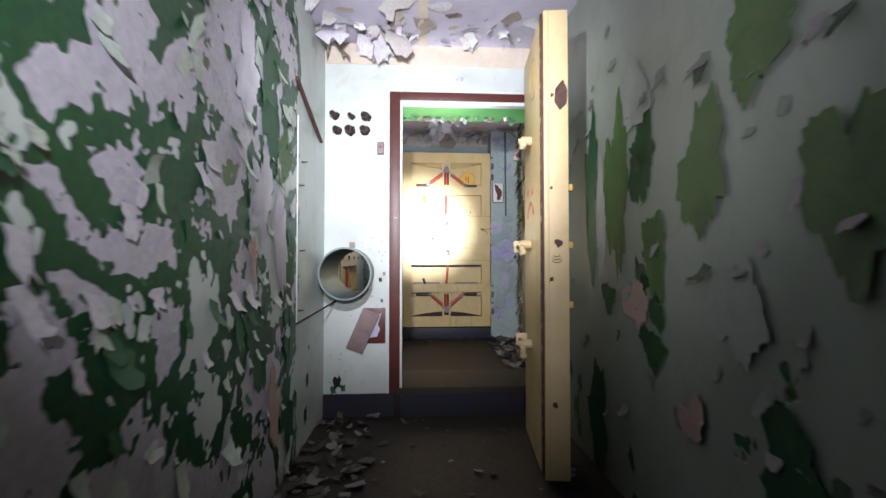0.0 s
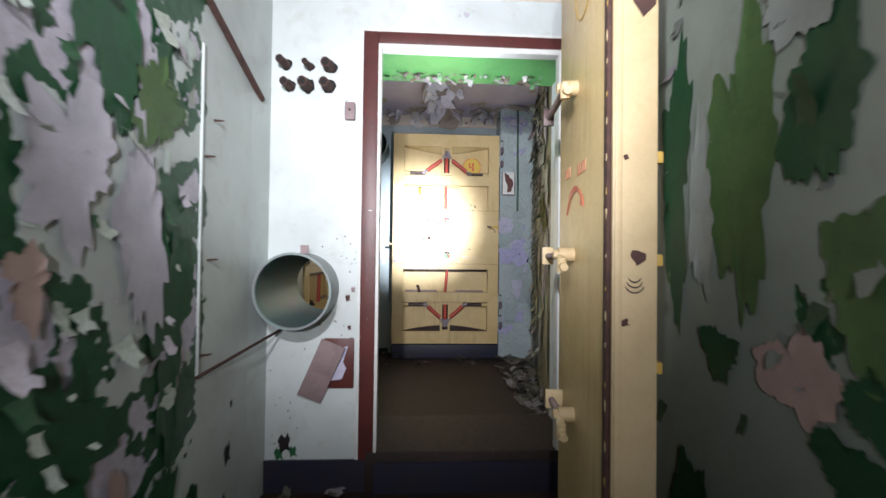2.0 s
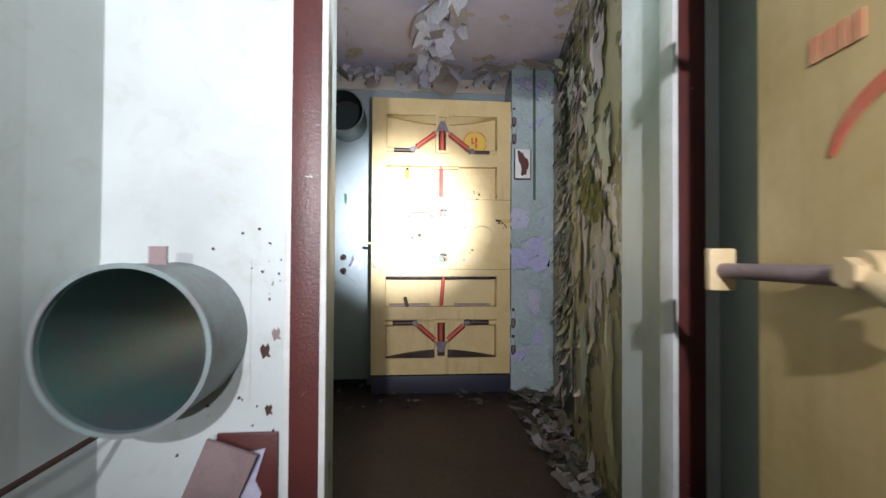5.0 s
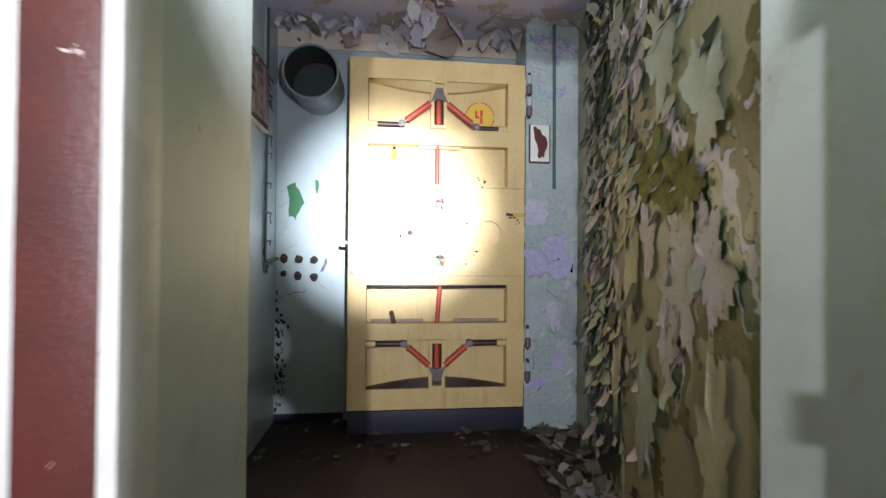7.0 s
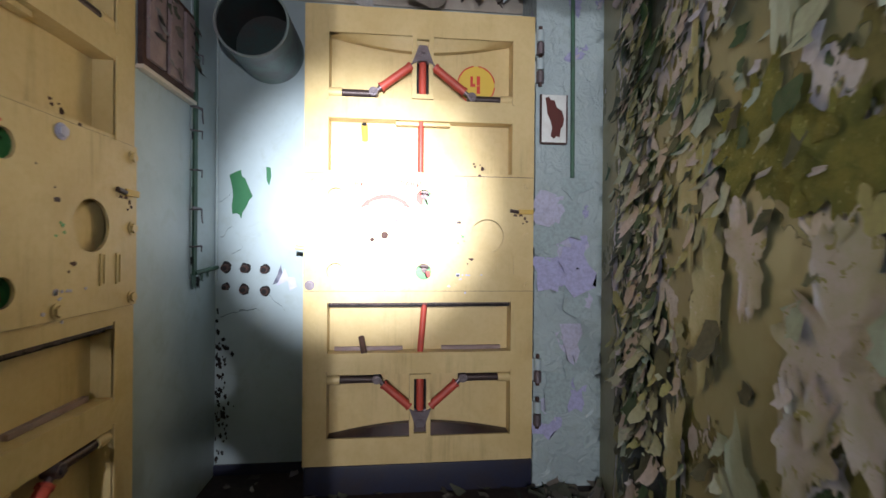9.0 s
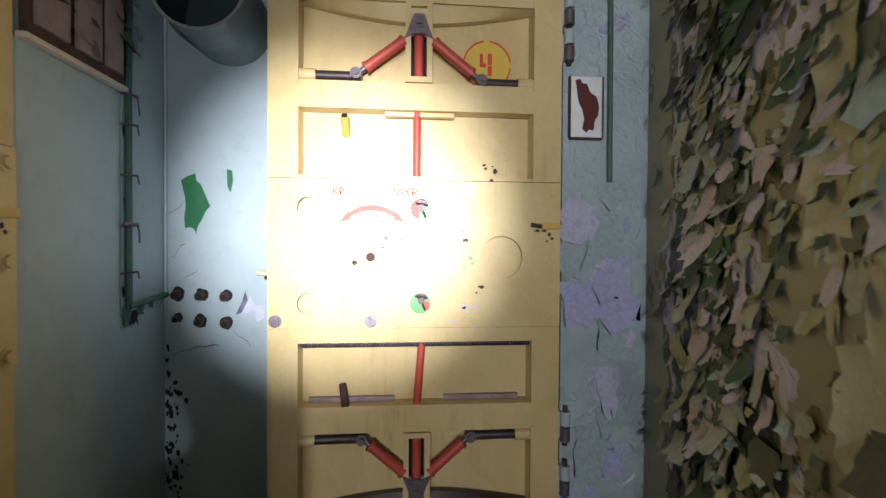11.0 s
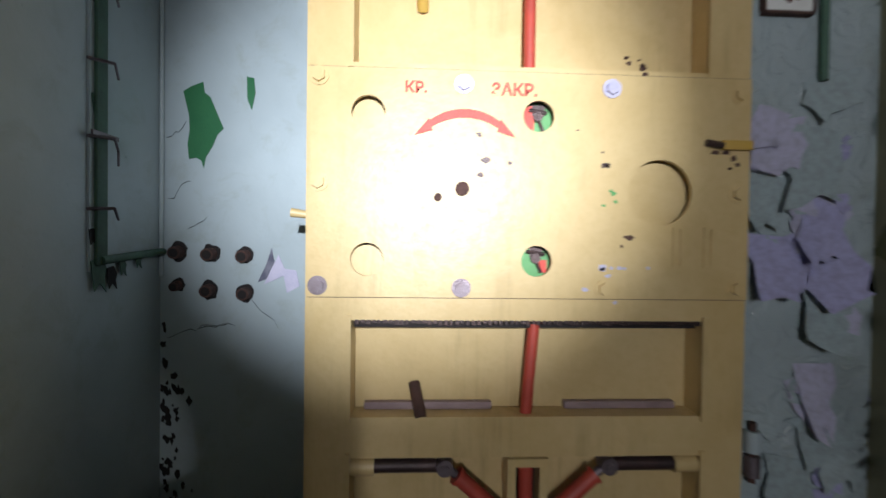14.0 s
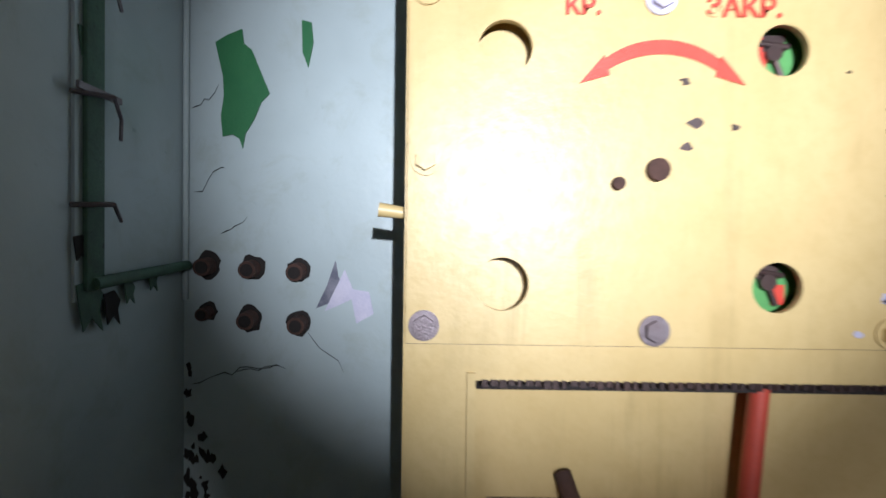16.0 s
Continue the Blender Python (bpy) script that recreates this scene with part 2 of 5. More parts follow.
def lathe(bm, profile, axis_at, seg=48):
    """A body of revolution round the y axis through axis_at = (x, z); profile: (radius, y) in a closed ring."""
    rings = []
    for k in range(seg):
        a = 2 * math.pi * k / seg
        rings.append([bm.verts.new((axis_at[0] + r * math.cos(a), y, axis_at[1] + r * math.sin(a))) for r, y in profile])
    n = len(profile)
    for k in range(seg):
        p, q = rings[k], rings[(k + 1) % seg]
        for i in range(n):
            bm.faces.new((p[i], p[(i + 1) % n], q[(i + 1) % n], q[i]))
    bmesh.ops.recalc_face_normals(bm, faces=bm.faces[:])
    return bm


def smooth_mesh(me, degrees=40):
    for p in me.polygons:
        p.use_smooth = True
    me.set_sharp_from_angle(angle=radians(degrees))


FLAT = {"leaf", "slot_frame", "slot_bead", "wall_partition", "door_frame_north"}


def part(name, bm, material, parent=None, label="", at=None):
    me = bpy.data.meshes.new(name)
    bm.to_mesh(me)
    bm.free()
    if name not in FLAT:
        smooth_mesh(me)
    me.materials.append(material)
    ob = new(name, me)
    if parent:
        ob.parent = parent
    if at:
        ob.matrix_basis = at
    if label:
        tagged(ob, label)
    return ob


def B(*a):
    return box(bmesh.new(), *a)


def R(*a, **k):
    return rod(bmesh.new(), *a, **k)


def structure(name, bm, material, label, category):
    return tagged(part(name, bm, material), label, category, kind="structure")


def empty(name, label, category, group=""):
    return tagged(new(name), label, category, group)


def plate_with_holes(x0, x1, z0, z1, y0, y1, holes):
    """A slab in the xz plane from y0 (front) to y1 with rectangular openings (x0, x1, z0, z1)."""
    bm = bmesh.new()
    xs = sorted({x0, x1, *[h[0] for h in holes], *[h[1] for h in holes]})
    zs = sorted({z0, z1, *[h[2] for h in holes], *[h[3] for h in holes]})
    for i in range(len(xs) - 1):
        for j in range(len(zs) - 1):
            cx, cz = (xs[i] + xs[i + 1]) / 2, (zs[j] + zs[j + 1]) / 2
            if any(h[0] < cx < h[1] and h[2] < cz < h[3] for h in holes):
                continue
            box(bm, xs[i], xs[i + 1], y0, y1, zs[j], zs[j + 1])
    bmesh.ops.remove_doubles(bm, verts=bm.verts[:], dist=0.0001)
    seen = {}
    for f in bm.faces[:]:
        seen.setdefault(tuple(round(c, 4) for c in f.calc_center_median()), []).append(f)
    bmesh.ops.delete(bm, geom=[f for fs in seen.values() if len(fs) > 1 for f in fs], context="FACES")
    bmesh.ops.recalc_face_normals(bm, faces=bm.faces[:])
    return bm


def flake(bm, rng, at, normal, size, curl, droop=0.0, rows=4):
    """One loose sheet of paint, still held along its upper edge, curling away from its wall or ceiling."""
    n = Vector(normal).normalized()
    up = Vector((0, 0, 1)) if abs(n.z) < 0.7 else Vector((rng.uniform(-1, 1), rng.uniform(-1, 1), 0)).normalized()
    side = up.cross(n).normalized()
    turn = rng.uniform(-0.4, 0.4) + (math.pi if rng.random() < 0.08 else 0)
    u = side * math.cos(turn) + up * math.sin(turn)
    w = n.cross(u)
    width, length = size * rng.uniform(0.5, 1.0), size * rng.uniform(0.6, 1.3)
    grid, p, ang = [], Vector(at), 0.0
    step = length / rows
    for i in range(rows + 1):
        k = 1 - 0.55 * (i / rows) ** 2 * rng.random()
        line = []
        torn = 0.30 * length if i == rows else 0.10 * length
        for s in (-0.5, -0.17, 0.2, 0.5):
            jig = rng.uniform(-0.16, 0.16) * width
            out = -w * math.cos(ang) + n * math.sin(ang)
            line.append(bm.verts.new(p + u * (s * width * k + jig) + n * rng.uniform(0, 0.05) * size + out * (torn * rng.uniform(-0.6, 0.6) if i else 0.0)))
        grid.append(line)
        ang = min(ang + curl * rng.uniform(0.5, 1.4) / rows, 2.6)
        p = p - w * step * math.cos(ang) + n * step * math.sin(ang) - Vector((0, 0, droop * step))
    for i in range(rows):
        for j in range(3):
            bm.faces.new((grid[i][j], grid[i][j + 1], grid[i + 1][j + 1], grid[i + 1][j]))


def flakes(name, label, material, spots, normal, seed, sizes, curl, droop=0.0, category="flaking paint"):
    rng = random.Random(seed)
    bm = bmesh.new()
    for at in spots(rng):
        flake(bm, rng, at, normal, rng.uniform(*sizes), rng.uniform(*curl), droop)
    return tagged(part(name, bm, material), label, category, kind="stuff")


def single_flakes(name, wall, material, spots, normal, seed, sizes, curl):
    """Paint flakes that can be told apart: each one a piece of the wall it hangs on."""
    rng = random.Random(seed)
    for at in spots(rng):
        bm = bmesh.new()
        flake(bm, rng, at, normal, rng.uniform(*sizes), rng.uniform(*curl))
        part(name, bm, material, bpy.data.objects[wall])


def chip(name, outline, at, normal_axis, material, label, category="paint chip", thick=0.003):
    """A flat irregular patch on a wall: outline in metres as (along, up) pairs, normal 'y-' or 'x+'."""
    bm = bmesh.new()
    vs = [bm.verts.new((a, 0, b) if normal_axis == "y-" else (0, a, b)) for a, b in outline]
    f = bm.faces.new(vs)
    ext = bmesh.ops.extrude_face_region(bm, geom=[f])
    d = Vector((0, -thick, 0)) if normal_axis == "y-" else Vector((thick, 0, 0))
    bmesh.ops.translate(bm, verts=[g for g in ext["geom"] if isinstance(g, bmesh.types.BMVert)], vec=d)
    bmesh.ops.recalc_face_normals(bm, faces=bm.faces[:])
    ob = part(name, bm, material)
    ob.location = at
    return tagged(ob, label, category)


# ---- setting ----
XL, XR = -0.37, 1.17        # outer airlock's side walls
XL2 = -0.375                # inner airlock's left wall
YP, YQ = 3.40, 3.85         # partition front and back
YB = 5.87                   # end wall
Z1, Z2 = -0.11, 0.0         # the two floors
C1, C2 = 2.40, 2.46         # the two ceilings
OX0, OX1, OZ0, OZ1 = 0.155, 1.035, 0.08, 2.00
DUCT = (-0.186, 0.845)

structure("floor", B(-0.8, 1.8, -2.2, YP, Z1 - 0.2, Z1), M_FLOOR, "dirty brown painted concrete floor of the outer airlock", "floor")
structure("floor_inner", B(-0.8, 1.8, YQ, 6.3, Z2 - 0.3, Z2), M_FLOOR, "dirty brown painted concrete floor of the inner airlock", "floor")


def west_outer():
    """Straight, then drawing in as a thick plaster fillet in the corner."""
    bm = box(bmesh.new(), XL - 0.3, XL, -2.2, 3.21, Z1, C1)
    r = bmesh.ops.create_cube(bm, size=1, matrix=Matrix.LocRotScale((XL - 0.15, (3.21 + YP) / 2, (Z1 + C1) / 2), None, (0.3, YP - 3.21, C1 - Z1)))
    for v in r["verts"]:
        if v.co.y > 3.3 and v.co.x > XL - 0.1:
            v.co.x = XL + 0.016
    return bm


structure("wall_west", west_outer(), M_WALL_GREEN, "pale green wall with paint peeling off in large green and lilac patches", "wall")
structure("wall_east", B(XR, XR + 0.3, -2.2, YP, Z1, C1), M_WALL_EAST, "grey-green wall, coloured darker for its shade, with peeling dark green patches", "wall")
structure("wall_south", B(XL - 0.3, XR + 0.3, -2.4, -2.2, Z1, C1), M_WALL_PALE, "plain pale green wall behind the walker", "wall")


def east_x(y):
    return 1.14 + 0.193 * (y - 3.85)


def east_inner():
    """The side wall, which runs askew."""
    bm = box(bmesh.new(), 0, 0.4, YQ, YB + 0.1, Z2, C2)
    for v in bm.verts:
        v.co.x += east_x(v.co.y)
    return bm


def west_inner():
    bm = bmesh.new()
    box(bm, XL2 - 0.3, XL2, YQ, 4.125, Z2, C2)
    box(bm, XL2 - 0.3, XL2, 5.185, YB, Z2, C2)
    box(bm, XL2 - 0.3, XL2, 4.125, 5.185, Z2, 0.14)
    box(bm, XL2 - 0.3, XL2, 4.125, 5.185, 2.21, C2)
    box(bm, XL2 - 0.3, XL2 - 0.16, 4.125, 5.185, 0.14, 2.21)
    return bm


structure("wall_west_inner", west_inner(), M_WALL_BLUE, "pale blue-green painted wall", "wall")
structure("wall_east_inner", east_inner(), M_WALL_MOULD, "mouldy olive wall with badly flaking paint", "wall")
structure("wall_north", B(XL2 - 0.3, 1.9, YB, YB + 0.3, Z2, C2), M_WALL_BLUE, "glossy pale blue-green end wall", "wall")
structure("wall_pier", B(1.152, 1.9, 5.62, YB, Z2, C2), M_WALL_FILM, "pale blue pier with glossy peeling paint film", "wall")
structure("ceiling", B(XL - 0.3, XR + 0.3, -2.4, YP, C1, C1 + 0.2), M_CEILING, "lilac whitewashed ceiling with hanging flakes", "ceiling")
structure("ceiling_inner", B(XL2 - 0.3, 1.9, YQ, YB + 0.3, C2, C2 + 0.2), M_CEILING, "lilac whitewashed ceiling with hanging flakes", "ceiling")
H = 0.1665
HX0, HX1, HZ1 = 0.11, 1.132, 2.035  # wider hole behind the steel frame
structure("wall_partition", plate_with_holes(XL - 0.3, XR + 0.3, Z1, C2 + 0.2, YP, YQ,
          [(HX0, HX1, Z1, HZ1), (DUCT[0] - H, DUCT[0] + H, DUCT[1] - H, DUCT[1] + H)]), M_WALL_PALE, "thick pale green partition wall with a doorway", "wall")
structure("trim", B(XL, XR, YP - 0.006, YP, 2.26, C1), M_BAND, "cream whitewashed band under the ceiling", "band")
structure("door_sill", B(HX0, HX1, YP - 0.02, YQ + 0.01, Z1, OZ0, 0.012), M_FLOOR, "worn brown raised door sill", "sill")
structure("baseboard", B(XL, OX0, YP - 0.012, YP, Z1, 0.04), M_KERB, "dark blue painted skirting band", "skirting")
structure("baseboard_sill", B(OX0, OX1, YP - 0.032, YP - 0.02, Z1, 0.03), M_KERB, "dark blue painted face of the sill", "skirting")
structure("baseboard_north", B(XL2, 0.05, YB - 0.012, YB, Z2, 0.05), M_KERB, "dark blue painted skirting band", "skirting")

# doorway lining: green head, jamb trims, red-brown steel frame
structure("door_head", B(HX0, HX1, YP + 0.032, YQ - 0.002, HZ1 - 0.013, HZ1 - 0.002), M_GREENTOP, "bright green painted soffit of the doorway", "soffit")
frame_1 = empty("door_frame", "red-brown painted steel door frame with chipped white edges", "door frame")
tagged(frame_1, kind="structure")
part("jamb", B(OX0 - 0.075, OX0 - 0.004, YP - 0.018, YP - 0.001, 0.04, OZ1 + 0.075, 0.004), M_REDBROWN, frame_1)
part("jamb", B(OX1 + 0.004, OX1 + 0.085, YP - 0.018, YP - 0.001, 0.04, OZ1 + 0.075, 0.004), M_REDBROWN, frame_1)
part("head", B(OX0 - 0.004, OX1 + 0.004, YP - 0.018, YP - 0.001, OZ1 + 0.012, OZ1 + 0.075, 0.004), M_REDBROWN, frame_1)
part("inner_edge", B(OX0 - 0.004, OX0 + 0.012, YP - 0.03, YP + 0.03, OZ0, OZ1 + 0.012, 0.004), M_WHITE, frame_1, "chipped white edge")
part("inner_edge", B(OX1 - 0.012, OX1 + 0.004, YP - 0.03, YP + 0.03, OZ0, OZ1 + 0.012, 0.004), M_WHITE, frame_1, "chipped white edge")
part("inner_edge", B(OX0 + 0.012, OX1 - 0.012, YP - 0.03, YP + 0.03, OZ1 - 0.014, OZ1 + 0.012, 0.004), M_WHITE, frame_1, "chipped white edge")
part("outer_edge", B(OX0 - 0.09, OX0 - 0.075, YP - 0.012, YP - 0.001, 0.04, OZ1 + 0.09, 0.003), M_WHITE, frame_1, "chipped white edge")
part("outer_edge", B(OX0 - 0.075, OX1 + 0.085, YP - 0.012, YP - 0.001, OZ1 + 0.075, OZ1 + 0.09, 0.003), M_WHITE, frame_1, "chipped white edge")


# ---- blast doors ----
DW, DH = 1.04, 2.05


def arc_strip(cx, cz, r, a0, a1, w0, w1, y, thick=0.003, n=20):
    """A flat painted arc in the xz plane, of width w0 in the middle tapering to w1."""
    bm = bmesh.new()
    prev = None
    for i in range(n + 1):
        k = i / n
        a = radians(a0 + (a1 - a0) * k)
        w = w1 + (w0 - w1) * math.sin(math.pi * k) ** 0.6
        pts = [bm.verts.new((cx + rr * math.cos(a), yy, cz + rr * math.sin(a))) for rr in (r - w / 2, r + w / 2) for yy in (y, y + thick)]
        if prev:
            bm.faces.new((prev[0], prev[2], pts[2], pts[0]))
            bm.faces.new((prev[2], prev[3], pts[3], pts[2]))
            bm.faces.new((prev[1], prev[0], pts[0], pts[1]))
        prev = pts
    bmesh.ops.recalc_face_normals(bm, faces=bm.faces[:])
    return bm


def tri(pts, y, thick=0.003):
    bm = bmesh.new()
    f = bm.faces.new([bm.verts.new((x, y, z)) for x, z in pts])
    e = bmesh.ops.extrude_face_region(bm, geom=[f])
    bmesh.ops.translate(bm, verts=[g for g in e["geom"] if isinstance(g, bmesh.types.BMVert)], vec=(0, thick, 0))
    bmesh.ops.recalc_face_normals(bm, faces=bm.faces[:])
    return bm


def lettering(name, text, size, x, y, z, material, parent, label="", bold=0.0):
    cu = bpy.data.curves.new(name, "FONT")
    cu.body, cu.size, cu.align_x, cu.align_y, cu.extrude, cu.offset = text, size, "CENTER", "CENTER", 0.001, bold
    tmp = bpy.data.objects.new(name, cu)
    scene.collection.objects.link(tmp)
    me = bpy.data.meshes.new_from_object(tmp.evaluated_get(bpy.context.evaluated_depsgraph_get()))
    bpy.data.objects.remove(tmp)
    me.name = name
    me.materials.clear()
    me.materials.append(material)
    ob = new(name, me)
    ob.parent = parent
    ob.matrix_basis = pose(x, y, z, 90, 0, 0)
    if label:
        tagged(ob, label)
    return ob


def recess_lip(x0, x1, z, depth, sag, y):
    """The bowed ledge along the upper or lower edge of a recess."""
    bm = bmesh.new()
    n = 16
    rows = []
    for i in range(n + 1):
        k = i / n
        zz = z + sag * math.sin(math.pi * k)
        x = x0 + (x1 - x0) * k
        rows.append([bm.verts.new(p) for p in ((x, y + 0.006, z), (x, y + depth, z), (x, y + depth, zz), (x, y + depth * 0.55, zz))])
    for a, b in zip(rows, rows[1:]):
        for i in range(4):
            bm.faces.new((a[i], a[(i + 1) % 4], b[(i + 1) % 4], b[i]))
    bm.faces.new(rows[0])
    bm.faces.new(rows[-1])
    bmesh.ops.recalc_face_normals(bm, faces=bm.faces[:])
    return bm


PANELS = [(0.105, 0.935, 1.645, 1.93), (0.105, 0.935, 1.315, 1.55), (0.105, 0.935, 0.50, 0.725), (0.105, 0.935, 0.12, 0.405)]
HOLES = [(0.14, 0.866, 0.038), (0.14, 1.20, 0.038), (0.53, 0.866, 0.036), (0.53, 1.20, 0.036), (0.82, 1.03, 0.077)]


def cover_plate(x0, x1, z0, z1, y0, y1, holes):
    """A sheet with round holes, cut cell by cell so that every hole has its rim."""
    bm = bmesh.new()
    cells = []
    xs = sorted({x0, x1, *[h[0] - h[2] * 1.25 for h in holes], *[h[0] + h[2] * 1.25 for h in holes]})
    zs = sorted({z0, z1, *[h[1] - h[2] * 1.25 for h in holes], *[h[1] + h[2] * 1.25 for h in holes]})
    for i in range(len(xs) - 1):
        for j in range(len(zs) - 1):
            cx, cz = (xs[i] + xs[i + 1]) / 2, (zs[j] + zs[j + 1]) / 2
            if not any(abs(cx - h[0]) < h[2] * 1.25 and abs(cz - h[1]) < h[2] * 1.25 for h in holes):
                cells.append((xs[i], xs[i + 1], zs[j], zs[j + 1]))
    for c in cells:
        bm.faces.new([bm.verts.new(p) for p in ((c[0], y0, c[2]), (c[1], y0, c[2]), (c[1], y0, c[3]), (c[0], y0, c[3]))])
    n = 32
    for hx, hz, r in holes:
        s = r * 1.25
        for k in range(n):
            quad = []
            for kk in (k, k + 1):
                a = 2 * math.pi * kk / n + math.pi / 4
                c, d = math.cos(a), math.sin(a)
                m = s / max(abs(c), abs(d))
                quad.append(((hx + r * c, hz + r * d), (hx + m * c, hz + m * d)))
            (a0, b0), (a1, b1) = quad
            bm.faces.new([bm.verts.new((p[0], y0, p[1])) for p in (a0, b0, b1, a1)])
            bm.faces.new([bm.verts.new(p) for p in ((a0[0], y0, a0[1]), (a1[0], y0, a1[1]), (a1[0], y1, a1[1]), (a0[0], y1, a0[1]))])
    for p, q in (((x0, z0), (x1, z0)), ((x1, z0), (x1, z1)), ((x1, z1), (x0, z1)), ((x0, z1), (x0, z0))):
        bm.faces.new([bm.verts.new(v) for v in ((p[0], y0, p[1]), (q[0], y0, q[1]), (q[0], y1, q[1]), (p[0], y1, p[1]))])
    bmesh.ops.remove_doubles(bm, verts=bm.verts[:], dist=0.0004)
    bmesh.ops.recalc_face_normals(bm, faces=bm.faces[:])
    return bm


def knuckle(parent, x, z, y=0.02):
    bm = R((x, y - 0.012, z), (x, y + 0.03, z), 0.02, seg=20)
    rod(bm, (x, y - 0.02, z), (x, y - 0.012, z), 0.011, seg=6)
    part("knuckle", bm, M_STEEL, parent, "greasy steel knuckle joint")


def lever_set(parent, hub, elbow_l, elbow_r, ends, slot):
    """The spreading rods that throw the bolts: hub on the centre line, two red links, two black bolts with their sockets."""
    part("slot_frame", plate_with_holes(hub[0] - 0.048, hub[0] + 0.048, slot[0], slot[1], -0.004, 0.055, [(hub[0] - 0.028, hub[0] + 0.028, slot[0] + 0.02, slot[1] - 0.02)]), M_YELLOW, parent)
    # near-black plate that colours in the shade inside the slot
    part("slot_back", B(hub[0] - 0.03, hub[0] + 0.03, 0.05, 0.056, slot[0] + 0.015, slot[1] - 0.015), M_SHADE_AND_MARKS, parent, "black plate painting the shade inside the slot")
    far = slot[0] + 0.012 if hub[1] > (slot[0] + slot[1]) / 2 else slot[1] - 0.012
    part("push_rod", R((hub[0], 0.02, hub[1]), (hub[0], 0.02, far), 0.017), M_RED, parent, "faded red push rod")
    bm = bmesh.new()
    d = 1 if hub[1] > elbow_l[1] else -1
    vs = [(hub[0] - 0.05, hub[1] - 0.055 * d), (hub[0] - 0.018, hub[1] + 0.03 * d), (hub[0] + 0.018, hub[1] + 0.03 * d), (hub[0] + 0.05, hub[1] - 0.055 * d), (hub[0] + 0.02, hub[1] - 0.04 * d), (hub[0] - 0.02, hub[1] - 0.04 * d)]
    part("yoke", tri(vs, -0.012, 0.04), M_STEEL, parent, "greasy steel yoke")
    knuckle(parent, hub[0], hub[1], -0.004)
    for e, end in ((elbow_l, ends[0]), (elbow_r, ends[1])):
        h, k = Vector((hub[0], 0.005, hub[1] - 0.02 * d)), Vector((e[0], 0.012, e[1]))
        a, b = h.lerp(k, 0.24), h.lerp(k, 0.86)
        part("neck", R(h, k, 0.010), M_STEEL, parent)
        part("link", R(a, b, 0.0185), M_RED, parent, "faded red tubular link")
        bm = R(a, a.lerp(b, 0.06), 0.022)
        rod(bm, b.lerp(a, 0.06), b, 0.022)
        part("collar", bm, M_RED, parent)
        knuckle(parent, e[0], e[1], 0.004)
        s = 1 if end > e[0] else -1
        part("bolt_bar", R((e[0], 0.022, e[1] - 0.004), (end - 0.05 * s, 0.022, e[1] - 0.004), 0.017), M_GREASE, parent, "greasy black bolt bar")
        part("bolt_socket", R((end - 0.055 * s, 0.022, e[1] - 0.004), (end, 0.022, e[1] - 0.004), 0.022), M_YELLOW, parent)


